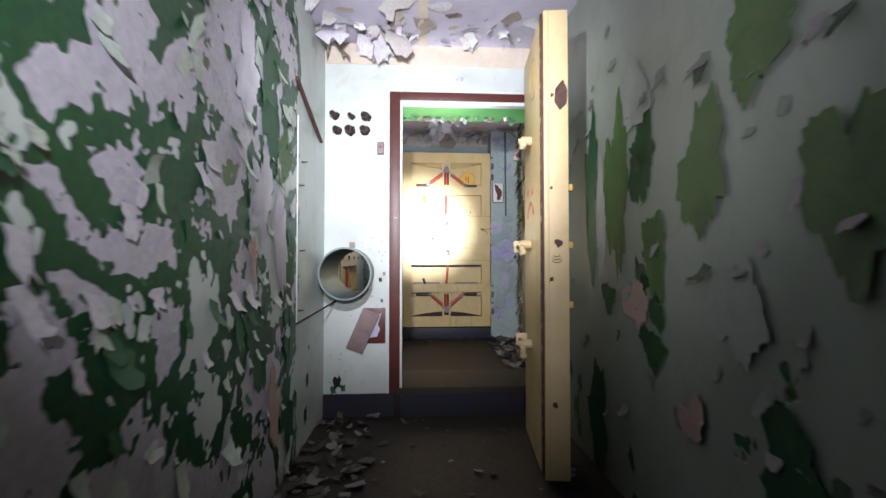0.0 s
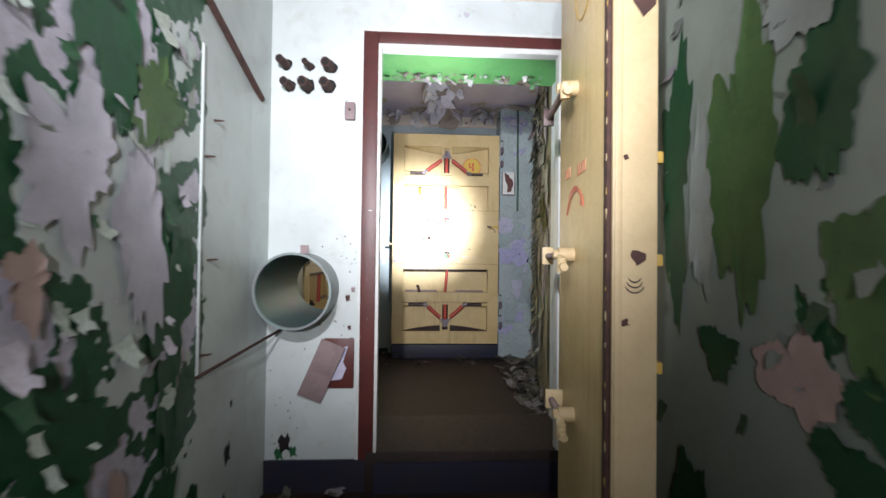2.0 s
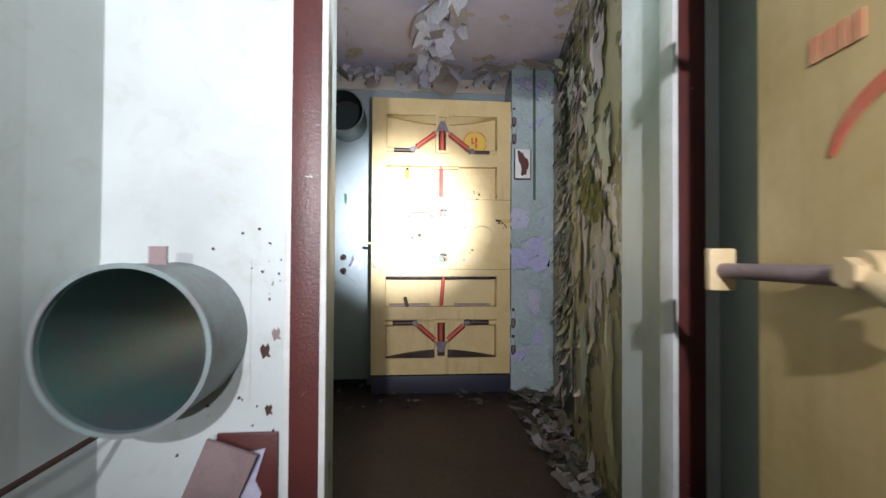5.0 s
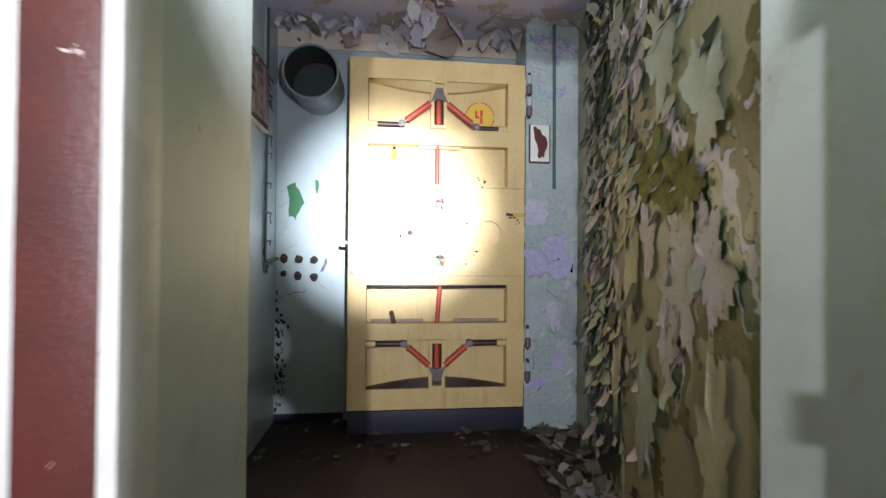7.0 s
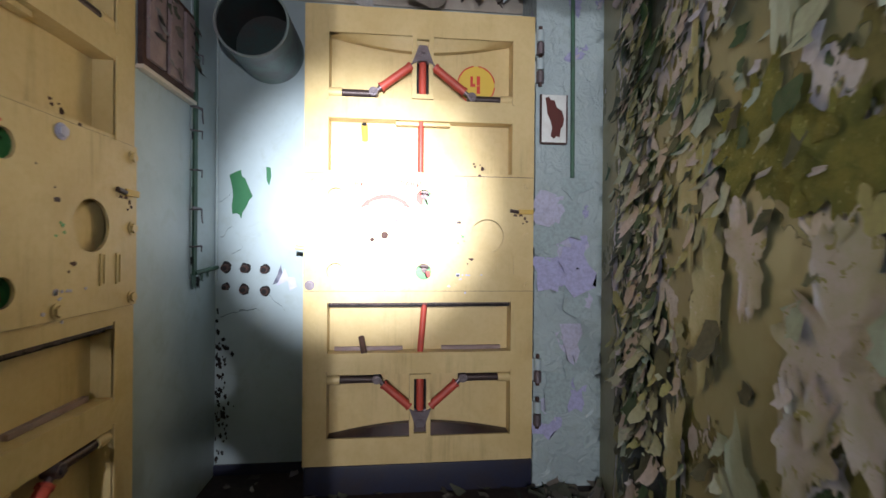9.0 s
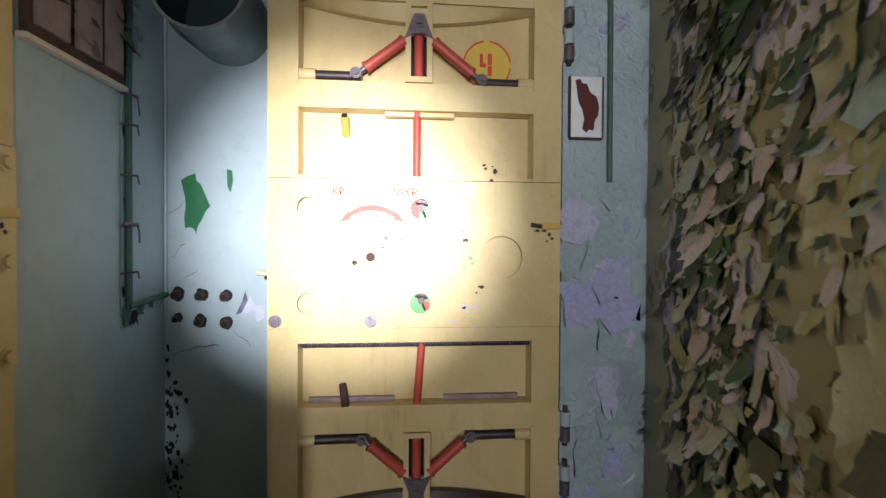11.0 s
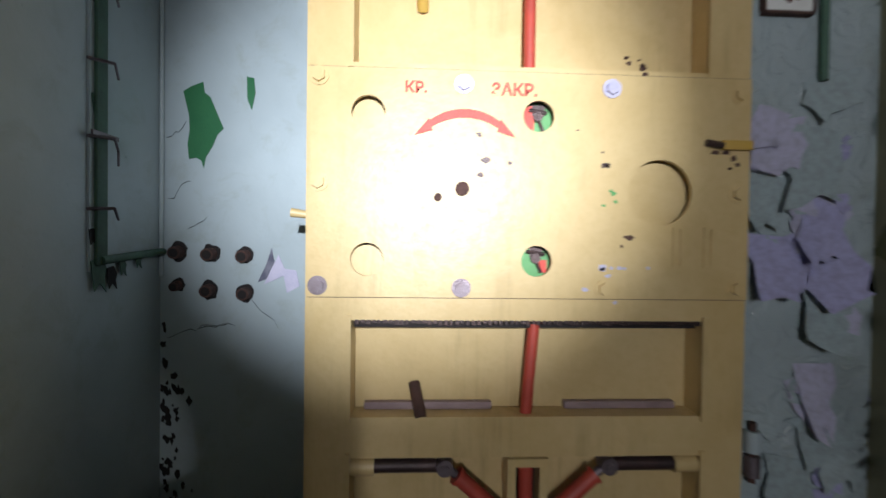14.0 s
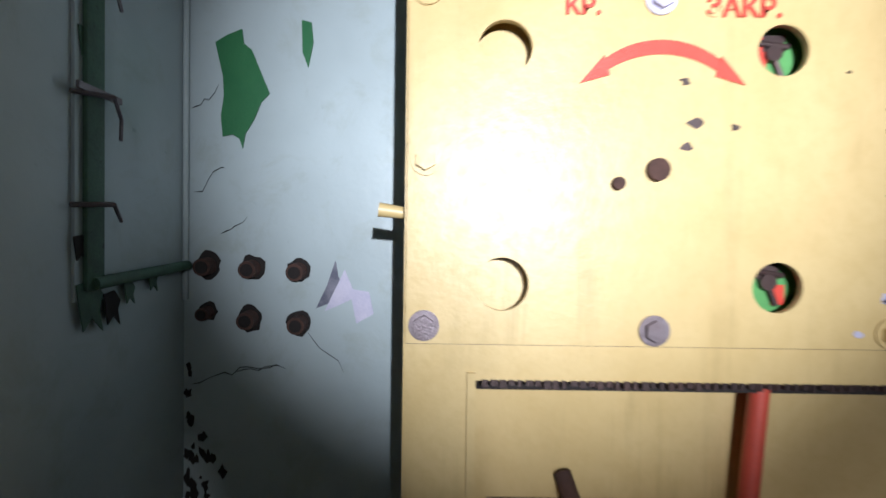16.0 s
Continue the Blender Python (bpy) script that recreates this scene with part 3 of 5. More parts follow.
def blast_door(number, label, full=True):
    """A steel blast-door leaf, origin at its lower hinge-side corner, front towards -y."""
    door = empty("blast_door", label, "door", "blast doors")
    part("leaf", plate_with_holes(0, DW, 0, DH, 0, 0.085, PANELS + [(0.06, 0.98, 0.82, 1.26)]), M_YELLOW, door)
    part("leaf_back", B(0, DW, 0.085, 0.13, 0, DH, 0.004), M_YELLOW, door)
    for x0, x1, z0, z1 in PANELS:
        part("recess_panel", B(x0 + 0.001, x1 - 0.001, 0.066, 0.0845, z0 + 0.001, z1 - 0.001), M_YELLOW, door)
    for x0, x1, z0, z1 in PANELS:
        bm = bmesh.new()
        box(bm, x0 - 0.012, x0, -0.005, 0.004, z0 - 0.012, z1 + 0.012)
        box(bm, x1, x1 + 0.012, -0.005, 0.004, z0 - 0.012, z1 + 0.012)
        part("edge_bead", bm, M_YELLOW, door)
    part("bowed_ledge", recess_lip(0.108, 0.932, 1.928, 0.062, -0.055, 0), M_YELLOW, door)
    part("bowed_ledge", recess_lip(0.108, 0.932, 0.122, 0.062, 0.05, 0), M_GREASE, door, "ledge caked with dark dirt")
    part("cover_plate", cover_plate(0.004, DW - 0.004, 0.78, 1.30, -0.010, -0.0005, HOLES), M_YELLOW, door)
    for z in (0.7775, 1.3005):
        part("joint", B(0.004, DW - 0.004, -0.0016, 0.0, z, z + 0.0035), M_GREASE, door, "dark joint along the cover plate")
    # bare edges along the recesses; a dark bar paints the shade under one edge
    part("shade_bar", B(0.108, 0.932, 0.02, 0.0655, 0.706, 0.7245), M_SHADE_AND_MARKS, door, "dark bar painting the shade under the recess's top edge")
    rw = random.Random(17)
    bm = bmesh.new()
    for k in range(64):
        x = 0.114 + k * 0.0128
        box(bm, x, x + rw.uniform(0.006, 0.011), -0.004, 0.02, 0.7235 - rw.uniform(0.003, 0.008), 0.727)
    part("weld_bead", bm, M_GREASE, door, "dark serrated weld along the recess")
    for x0, x1, z in ((0.13, 0.44, 0.503), (0.62, 0.90, 0.503)):
        part("flat_bar", B(x0, x1, 0.046, 0.0655, z - 0.002, z + 0.016, 0.003), M_PANEL, door, "dirty mauve flat bar")
    part("flat_bar", B(0.40, 0.65, 0.02, 0.05, 1.533, 1.549, 0.003), M_YELLOW, door)
    part("rod_upper", R((0.515, 0.03, 1.30), (0.515, 0.03, 1.552), 0.014), M_RED, door, "faded red rod")
    part("rod_lower", R((0.52, 0.03, 0.498), (0.538, 0.03, 0.728), 0.014), M_RED, door, "faded red rod")
    bm = R((0.26, 0.01, 1.525), (0.26, 0.065, 1.47), 0.014)
    part("pipe_stub", bm, M_YELLOW_DEEP, door)
    part("pipe_stub_mouth", R((0.26, 0.007, 1.528), (0.26, 0.011, 1.524), 0.011), M_SHADE_AND_MARKS, door)
    part("pipe_stub", R((0.268, 0.004, 0.497), (0.250, 0.063, 0.560), 0.014, seg=14), M_RUST, door, "greasy brown stub")
    lever_set(door, (0.52, 1.855), (0.30, 1.672), (0.745, 1.665), (0.105, 0.935), (1.648, 1.935))
    lever_set(door, (0.52, 0.195), (0.325, 0.382), (0.715, 0.382), (0.105, 0.935), (0.115, 0.402))
    # cover plate furniture
    for i, (x, z) in enumerate([(0.03, 1.278), (0.03, 1.04), (0.03, 0.806), (1.008, 1.262), (1.008, 1.03), (1.008, 0.806), (0.356, 0.803), (0.69, 0.803), (0.70, 1.268), (0.356, 1.268)]):
        bm = R((x, -0.011, z), (x, -0.0135, z), 0.022, seg=24)
        rod(bm, (x, -0.0125, z), (x, -0.022, z), 0.0155, seg=6)
        part("hex_bolt", bm, M_LILAC if i > 7 else (M_STEEL if i in (2, 6) else M_YELLOW), door)
    for hx, hz, r in HOLES:
        inner = M_YELLOW if r > 0.05 or hx < 0.3 else M_GREENTOP
        part("hole_bottom", R((hx, 0.022, hz), (hx, 0.024, hz), r + 0.03, seg=32), inner, door)
    for hz in (0.866, 1.20):
        bm = R((0.534, 0.012, hz + 0.006), (0.534, 0.0215, hz + 0.006), 0.012, seg=14)
        rod(bm, (0.512, 0.018, hz + 0.022), (0.556, 0.016, hz + 0.016), 0.0045, seg=8)
        rod(bm, (0.534, 0.017, hz + 0.005), (0.548, 0.017, hz - 0.028), 0.004, seg=8)
        box(bm, 0.520, 0.552, 0.0185, 0.0215, hz + 0.010, hz + 0.034)
        part("gauge", bm, M_GREASE, door, "dark dial works behind the hole")
    part("red_sector", B(0.543, 0.562, 0.0195, 0.0215, 0.838, 0.868), M_SIGNRED, door, "red part of the dial")
    part("red_sector", B(0.496, 0.526, 0.019, 0.0215, 1.168, 1.232), M_SIGNRED, door, "red half of the dial")
    for x, z, r in ((0.30, 1.01, 0.009), (0.355, 1.03, 0.016)):
        part("stud", R((x, -0.011, z), (x, -0.02, z), r, seg=12), M_RUST, door, "rusty stud")
    for x in (0.863, 0.937):
        part("slot_bead", plate_with_holes(x - 0.011, x + 0.011, 0.855, 0.95, -0.014, -0.0105, [(x - 0.007, x + 0.007, 0.86, 0.945)]), M_YELLOW, door)
    bm = R((0.925, -0.016, 1.148), (0.965, -0.016, 1.142), 0.008)
    part("handle_tip", bm, M_GREASE, door, "dark handle tip")
    part("handle", B(0.962, 1.035, -0.022, -0.011, 1.132, 1.155, 0.004), M_YELLOW_DEEP, door)
    part("catch", R((0.0, 0.035, 0.967), (-0.042, 0.03, 0.972), 0.009, seg=12, r2=0.011), M_YELLOW, door, "yellow catch on the edge")
    # wear marks
    rng = random.Random(7)
    for cx, cz, n, col, spread in ((0.70, 0.83, 9, M_LILAC, 0.05), (0.78, 1.36, 7, M_RUST, 0.03), (0.99, 1.11, 6, M_RUST, 0.02), (0.74, 0.92, 3, M_RUST, 0.015), (0.66, 1.10, 5, M_GREASE, 0.05), (0.70, 1.02, 4, M_GREENTOP, 0.03), (0.42, 1.08, 4, M_GREASE, 0.04)):
        for _ in range(n):
            x, z, r = cx + rng.gauss(0, spread), cz + rng.gauss(0, spread * 0.8), rng.uniform(0.003, 0.011)
            base_y = -0.0102 if 0.785 < z < 1.295 else (0.0658 if any(p[2] < z < p[3] for p in PANELS) else -0.0002)
            pts = [(x + r * rng.uniform(0.5, 1.4) * math.cos(a), z + r * rng.uniform(0.4, 1.1) * math.sin(a)) for a in [k * math.tau / 9 for k in range(9)]]
            part("chip", tri(pts, base_y - 0.0012, 0.0012), col, door)
    # signs
    y = -0.0118
    part("turn_arrow", arc_strip(0.360, 1.066, 0.136, 138, 42, 0.020, 0.009, y, 0.0015), M_SIGNRED, door, "red stencilled double arrow")
    for s in (-1, 1):
        tip = (0.360 + s * 0.116, 1.150)
        part("arrow_head", tri([tip, (tip[0] - s * 0.034, tip[1] + 0.040), (tip[0] - s * 0.042, tip[1] + 0.012)], y - 0.0009, 0.0024), M_SIGNRED, door)
    lettering("lettering", "\u0417\u0410\u041a\u0420.", 0.038, 0.472, y, 1.257, M_SIGNRED, door, "red stencilled lettering", 0.001)
    lettering("lettering", "\u041a\u0420.", 0.034, 0.247, y, 1.257, M_SIGNRED, door, "red stencilled lettering", 0.001)
    part("number_disc", R((0.776, 0.0645, 1.745), (0.776, 0.066, 1.745), 0.088, seg=48), M_DISC, door, "bright yellow disc")
    for a in range(4):
        part("number_ring", arc_strip(0.776, 1.745, 0.088, a * 90 + 8, a * 90 + 84, 0.006, 0.005, 0.0632, 0.0012, 12), M_SIGNRED, door)
    if number == "4":
        for x0, x1, z0, z1 in ((-0.026, -0.014, 0.0, 0.04), (-0.026, -0.002, -0.008, 0.006), (0.004, 0.020, -0.04, -0.004), (0.004, 0.020, 0.0, 0.042)):
            part("number_stroke", B(0.774 + x0, 0.774 + x1, 0.0628, 0.0644, 1.745 + z0, 1.745 + z1), M_SIGNRED, door, "stroke of the red stencilled number 4")
    else:
        lettering("number", number, 0.105, 0.772, 0.0628, 1.748, M_SIGNRED, door, "red stencilled number", 0.002)
    return door


M_DISC = paint("bright_yellow_disc", (0.66, 0.45, 0.06), (0.60, 0.42, 0.07), 0.45, 6, 0.4)
door_4 = blast_door("4", "closed yellow steel blast door with red lever rods")
door_4.matrix_basis = pose(0.10, 5.60, 0.15)
door_3 = blast_door("3", "yellow steel blast door standing against the inner side wall")
door_3.matrix_basis = pose(-0.365, 4.135, 0.15, 0, 0, 90)
structure("door_frame_north", plate_with_holes(0.11, 1.15, 0.155, 2.24, 5.735, YB, [(0.2, 1.04, 0.25, 2.1)]), M_WALL_BLUE, "blue-green steel frame behind the blast door", "door frame")
structure("door_threshold", B(0.10, 1.15, 5.625, 5.735, 0.0, 0.135, 0.01), M_KERB, "dark blue painted concrete threshold", "threshold")

# hinges of the end door
def hinge(x, y, z, group):
    h = empty("hinge", "heavy painted steel door hinge", "hinge", group)
    part("knuckle", R((x, y, z - 0.055), (x, y, z - 0.004), 0.018), M_STEEL, h)
    part("knuckle", R((x, y, z + 0.004), (x, y, z + 0.055), 0.018), M_WALL_BLUE, h)
    part("pin", R((x, y, z - 0.07), (x, y, z + 0.075), 0.009), M_RUST, h, "rusty pin")
    part("hinge_plate", B(x - 0.03, x + 0.02, y + 0.012, y + 0.09, z - 0.05, z + 0.05, 0.003), M_WALL_BLUE, h)


for z in (1.95, 2.08, 0.36, 0.56):
    hinge(1.165, 5.598, z, "hinges of the end door")


# ---- open door leaf of the doorway ----
def open_leaf():
    """Origin at the lower hinge-side corner of the face; x runs along the leaf to its free edge."""
    d = empty("airlock_door", "open yellow steel airlock door with cream edge", "door")
    W, T, Ht = 0.60, 0.12, 2.11
    part("leaf", B(0, W, 0.012, T - 0.012, 0.0, Ht, 0.004), M_YELLOW, d)
    part("face_sheet", B(0.006, W - 0.03, 0.0, 0.012, 0.006, Ht - 0.006, 0.003), M_YELLOW, d)
    part("back_sheet", B(0.025, W - 0.03, T - 0.012, T, 0.02, Ht - 0.02, 0.003), M_YELLOW_DEEP, d)
    edge = part("edge_cap", B(W, W + 0.016, 0.008, T - 0.002, 0.0, Ht, 0.006), M_CREAM, d, "cream painted edge with rust spots")
    part("edge_rib", B(W + 0.0155, W + 0.022, 0.012, 0.030, 0.004, Ht - 0.004, 0.003), M_CREAM, edge)
    part("seal", B(W - 0.022, W + 0.006, -0.004, 0.0075, 0.01, Ht - 0.01, 0.003), M_RUST, d, "perished dark rubber seal")
    rr = random.Random(31)
    for k in range(26):
        z = 0.04 + k * 0.079 + rr.uniform(-0.02, 0.02)
        w = rr.uniform(0.002, 0.007)
        pts = [(W + 0.006 + w * rr.uniform(0.3, 1.3) * math.cos(a), z + 2.2 * w * rr.uniform(0.3, 1.4) * math.sin(a)) for a in [q * math.tau / 8 for q in range(8)]]
        part("seal_scrap", tri(pts, -0.0056, 0.0014), M_CREAM if k % 3 else M_YELLOW_DEEP, d, "scrap of pale paint on the seal")
    for z, r, dy in ((0.335, 0.013, 0.05), (0.89, 0.009, 0.04), (1.053, 0.017, 0.07), (1.30, 0.006, 0.04), (1.72, 0.008, 0.045)):
        pts = [(r * rr.uniform(0.6, 1.5) * math.cos(k * math.tau / 11), r * rr.uniform(0.7, 1.5) * math.sin(k * math.tau / 11)) for k in range(11)]
        part("edge_hole", chipmesh(pts), M_RUST, d, "rusty hole in the edge", at=pose(W + 0.0182, dy, z, 0, 0, 90))
    for k in range(3):
        part("worn_slot", arc_strip(0, 0, 0.024 - 0.004 * k, 200, 340, 0.004, 0.001, 0, 0.0015, 10), M_GREASE, d, "dark worn slot", at=pose(W + 0.0182, 0.062, 0.988 + 0.009 * k, 0, 0, 90))
    part("rust_patch", chipmesh([(0, 0), (0.030, 0.03), (0.034, 0.09), (0.015, 0.14), (-0.02, 0.10), (-0.025, 0.04)]), M_RUST, d, "rust patch", at=pose(W + 0.0178, 0.080, 1.65, 0, 0, 90))
    for z in (0.76, 1.03, 1.29):
        part("dog_stub", B(W - 0.045, W - 0.005, T, T + 0.02, z, z + 0.03, 0.004), M_YELLOW_DEEP, d)
    for z, u in ((0.53, 0.25), (1.055, 0.236), (1.60, 0.27)):
        e = 0.07 if z < 0.6 else -0.03
        h = part("dog_handle", R((u, -0.040, z), (e, -0.040, z - 0.002), 0.012), M_PANEL, d, "worn steel dog handle")
        part("boss", R((u, 0.0, z + 0.004), (u, -0.05, z + 0.004), 0.024, seg=20), M_CREAM, h)
        part("nut", R((u, -0.05, z + 0.004), (u, -0.066, z + 0.004), 0.016, seg=6), M_CREAM, h)
        part("keeper", B(e, e + 0.016, -0.062, -0.0 if e > 0 else -0.02, z - 0.034, z + 0.034, 0.004), M_CREAM if z < 1.5 else M_GREASE, h)
        part("crank", R((u, -0.045, z), (u + 0.06, -0.05, z - 0.028), 0.014), M_CREAM, h)
        bm = R((u + 0.06, -0.05, z - 0.052), (u + 0.064, -0.052, z - 0.006), 0.016, seg=12)
        rod(bm, (u + 0.055, -0.05, z - 0.03), (u + 0.098, -0.05, z - 0.036), 0.013, seg=12)
        part("crank_knob", bm, M_CREAM, h)
    part("number_ring", arc_strip(0.35, 1.90, 0.10, 0, 360, 0.006, 0.006, -0.003, 0.002, 40), M_YELLOW_DEEP, d, "painted ring")
    lettering("number", "2", 0.12, 0.35, -0.002, 1.90, M_YELLOW_DEEP, d, "painted number")
    part("arrow", arc_strip(0.255, 1.155, 0.120, 158, 40, 0.021, 0.006, -0.003, 0.002), M_SMEAR_RED, d, "red painted arrow")
    part("arrow_head", tri([(0.376, 1.205), (0.328, 1.216), (0.352, 1.245)], -0.0042, 0.0034), M_SMEAR_RED, d)
    for x0, x1, z in ((0.288, 0.395, 1.328), (0.112, 0.195, 1.343)):
        for i in range(4):
            w = (x1 - x0) / 4
            part("smeared_lettering", B(x0 + i * w, x0 + i * w + w * 0.78, -0.003, -0.001, z - 0.016, z + 0.018), M_SMEAR, d, "smeared red letters")
    for z in (0.40, 1.75):
        part("hinge_arm", B(-0.44, 0.08, T - 0.004, T + 0.026, z, z + 0.07, 0.006), M_STEEL, d, "steel hinge arm")
    return d


M_SMEAR_RED = paint("worn_red_paint", (0.55, 0.10, 0.06), (0.56, 0.30, 0.15), 0.5, 22, 0.7)
M_SMEAR = paint("smeared_red_paint", (0.56, 0.20, 0.11), (0.56, 0.36, 0.18), 0.5, 30, 0.8)


def chipmesh(outline):
    return tri(outline, 0, 0.0025)


leaf_2 = open_leaf()
ex, ey, hx, hy = 0.824, 2.345, 0.896, 2.955
leaf_2.matrix_basis = pose(hx, hy, -0.045, 0, 0, math.degrees(math.atan2(ey - hy, ex - hx)))


# ---- ventilation ducts ----
def duct(name, label, cx, cz, r, y0, y1, lining):
    d = empty(name, label, "duct", "ventilation ducts")
    part("tube", lathe(bmesh.new(), [(r, y0), (r, y1), (r - 0.006, y1), (r - 0.006, y0)], (cx, cz)), M_DUCT, d)
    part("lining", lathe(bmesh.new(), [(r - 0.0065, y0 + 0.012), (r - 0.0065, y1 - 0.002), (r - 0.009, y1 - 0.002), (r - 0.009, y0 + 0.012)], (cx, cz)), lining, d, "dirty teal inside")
    part("rim", lathe(bmesh.new(), [(r + 0.002, y0 - 0.002), (r + 0.002, y0 + 0.008), (r - 0.008, y0 + 0.008), (r - 0.008, y0 - 0.002)], (cx, cz)), M_DUCT, d)
    return d


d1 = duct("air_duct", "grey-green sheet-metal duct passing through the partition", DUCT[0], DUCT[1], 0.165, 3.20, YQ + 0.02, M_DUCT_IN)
part("tab", B(DUCT[0] + 0.02, DUCT[0] + 0.055, 3.25, 3.256, DUCT[1] + 0.163, DUCT[1] + 0.20), M_PANEL, d1, "bent sheet tab")
bm = bmesh.new()
n = 48
for k in range(n):
    quad = []
    for kk in (k, k + 1):
        a = math.tau * kk / n + math.pi / 4
        m = 0.172 / max(abs(math.cos(a)), abs(math.sin(a)))
        quad += [(DUCT[0] + q * math.cos(a), YP - 0.002, DUCT[1] + q * math.sin(a)) for q in (0.1655, m)]
    bm.faces.new([bm.verts.new(quad[i]) for i in (0, 1, 3, 2)])
part("collar", bm, M_WALL_PALE, d1)
# lining and shut end are coloured dark for the shade inside the stub
d2 = duct("air_duct", "grey-green sheet-metal duct stub on the end wall", -0.115, 2.085, 0.155, 5.56, YB, M_DUCT_SHADE)
part("shut_end", R((-0.115, 5.80, 2.085), (-0.115, 5.82, 2.085), 0.149, seg=40), M_DUCT_SHADE, d2, "rust-stained shut end, darkened for the shade inside the stub")


# ---- cut pipe stubs in rows ----
def pipe_stub(x, y, z, r, length, tilt, group):
    p = empty("cut_pipe", "rusty cut-off pipe stub in the wall", "pipe", group)
    a, b = Vector((x, y + 0.02, z)), Vector((x - length * 0.25 * tilt, y - length, z - length * 0.1))
    part("pipe", R(a, b, r, seg=14, r2=r * 0.93), M_RUST, p)
    part("bore", R(b, b + (b - a).normalized() * 0.002, r * 0.66, seg=12), M_SHADE_AND_MARKS, p, "clogged black bore")
    bm = bmesh.new()
    rng = random.Random(int(x * 997 + z * 131))
    n = 14
    vs = [bm.verts.new((x + r * k * math.cos(a), y - dy, z + r * k * math.sin(a))) for k, dy in ((0, 0.004), ) for a in (0,)]
    ring = [bm.verts.new((x + r * rng.uniform(1.15, 1.6) * math.cos(t * math.tau / n), y - 0.0015, z + r * rng.uniform(1.1, 1.7) * math.sin(t * math.tau / n))) for t in range(n)]
    for i in range(n):
        bm.faces.new((vs[0], ring[i], ring[(i + 1) % n]))
    part("broken_edge", bm, M_SHADE_AND_MARKS, p, "broken plaster edge")


for x, z, r in ((-0.325, 1.02, 0.019), (-0.235, 1.016, 0.019), (-0.140, 1.012, 0.019), (-0.325, 0.925, 0.014), (-0.238, 0.913, 0.019), (-0.137, 0.905, 0.019)):
    pipe_stub(x, YB, z, r, 0.028, 0.0, "cut pipes in the end wall")
for x, z, r in ((-0.285, 1.905, 0.020), (-0.172, 1.897, 0.015), (-0.078, 1.897, 0.024), (-0.265, 1.803, 0.021), (-0.182, 1.805, 0.025), (-0.085, 1.806, 0.024)):
    pipe_stub(x, YP, z, r, 0.09, 0.3, "cut pipes in the partition")


# ---- fittings on the walls ----
box_1 = empty("junction_box", "small rust-brown junction box cover", "junction box")
part("cover", B(-0.004, 0.044, YP - 0.03, YP - 0.001, 1.645, 1.728, 0.006), M_PANEL, box_1)
part("screw", R((0.02, YP - 0.032, 1.69), (0.02, YP - 0.028, 1.69), 0.006, seg=10), M_RUST, box_1)

sign = empty("hanging_board", "crooked faded board hanging off its mount", "board")
part("mount", B(-0.085, 0.055, YP - 0.012, YP - 0.001, 0.375, 0.61, 0.004), M_REDBROWN, sign)
part("torn_paper", tri([(-0.07, 0.41), (0.0, 0.42), (0.02, 0.47), (0.005, 0.50), (0.028, 0.575), (-0.02, 0.565), (-0.06, 0.50)], YP - 0.016, 0.003), M_LILAC, sign, "torn lilac paper")
part("board", B(-0.058, 0.058, -0.006, 0.006, -0.145, 0.145, 0.003), M_PANEL, sign, "faded mauve board", at=pose(-0.092, YP - 0.035, 0.462, 8, 23, 6))

meter = empty("wall_plate", "white wall plate with a rust-red torn patch", "plate")
part("plate", B(1.175, 1.295, 5.604, 5.6195, 1.62, 1.845, 0.004), M_WHITE, meter)
part("rust_patch", tri([(1.182 + 0.106 * x, 1.626 + 0.213 * z) for x, z in [(0.1, 0.95), (0.25, 0.98), (0.35, 0.9), (0.5, 0.9), (0.62, 0.75), (0.85, 0.68), (0.95, 0.5), (0.9, 0.35), (0.8, 0.28), (0.75, 0.1), (0.6, 0.12), (0.5, 0.06), (0.35, 0.12), (0.42, 0.3), (0.35, 0.45), (0.2, 0.6), (0.15, 0.8)]], 5.601, 0.003), M_REDBROWN, meter, "rust-red patch")
for x0, x1, z0, z1 in ((1.173, 1.297, 1.614, 1.622), (1.170, 1.176, 1.622, 1.845), (1.294, 1.300, 1.622, 1.845)):
    part("rusty_edge", B(x0, x1, 5.600, 5.6195, z0, z1, 0.002), M_RUST, meter, "rusty edge of the plate")


def tube(name, pts, r, material, label, category):
    bm = bmesh.new()
    for a, b in zip(pts, pts[1:]):
        rod(bm, a, b, r, seg=10)
    for p in pts[1:-1]:
        bmesh.ops.create_icosphere(bm, subdivisions=1, radius=r * 1.05, matrix=Matrix.Translation(p))
    return tagged(part(name, bm, material), label, category)


c1 = empty("conduit", "grey-green cable conduit with loose wire ties", "conduit")
bm = box(bmesh.new(), XL2 + 0.004, XL2 + 0.013, 5.607, 5.641, 0.995, 2.46, 0.003)
rod(bm, (XL2 + 0.012, 5.62, 1.005), (XL2 + 0.012, YB - 0.01, 1.02), 0.010, seg=10)
part("pipe", bm, M_CONDUIT, c1)
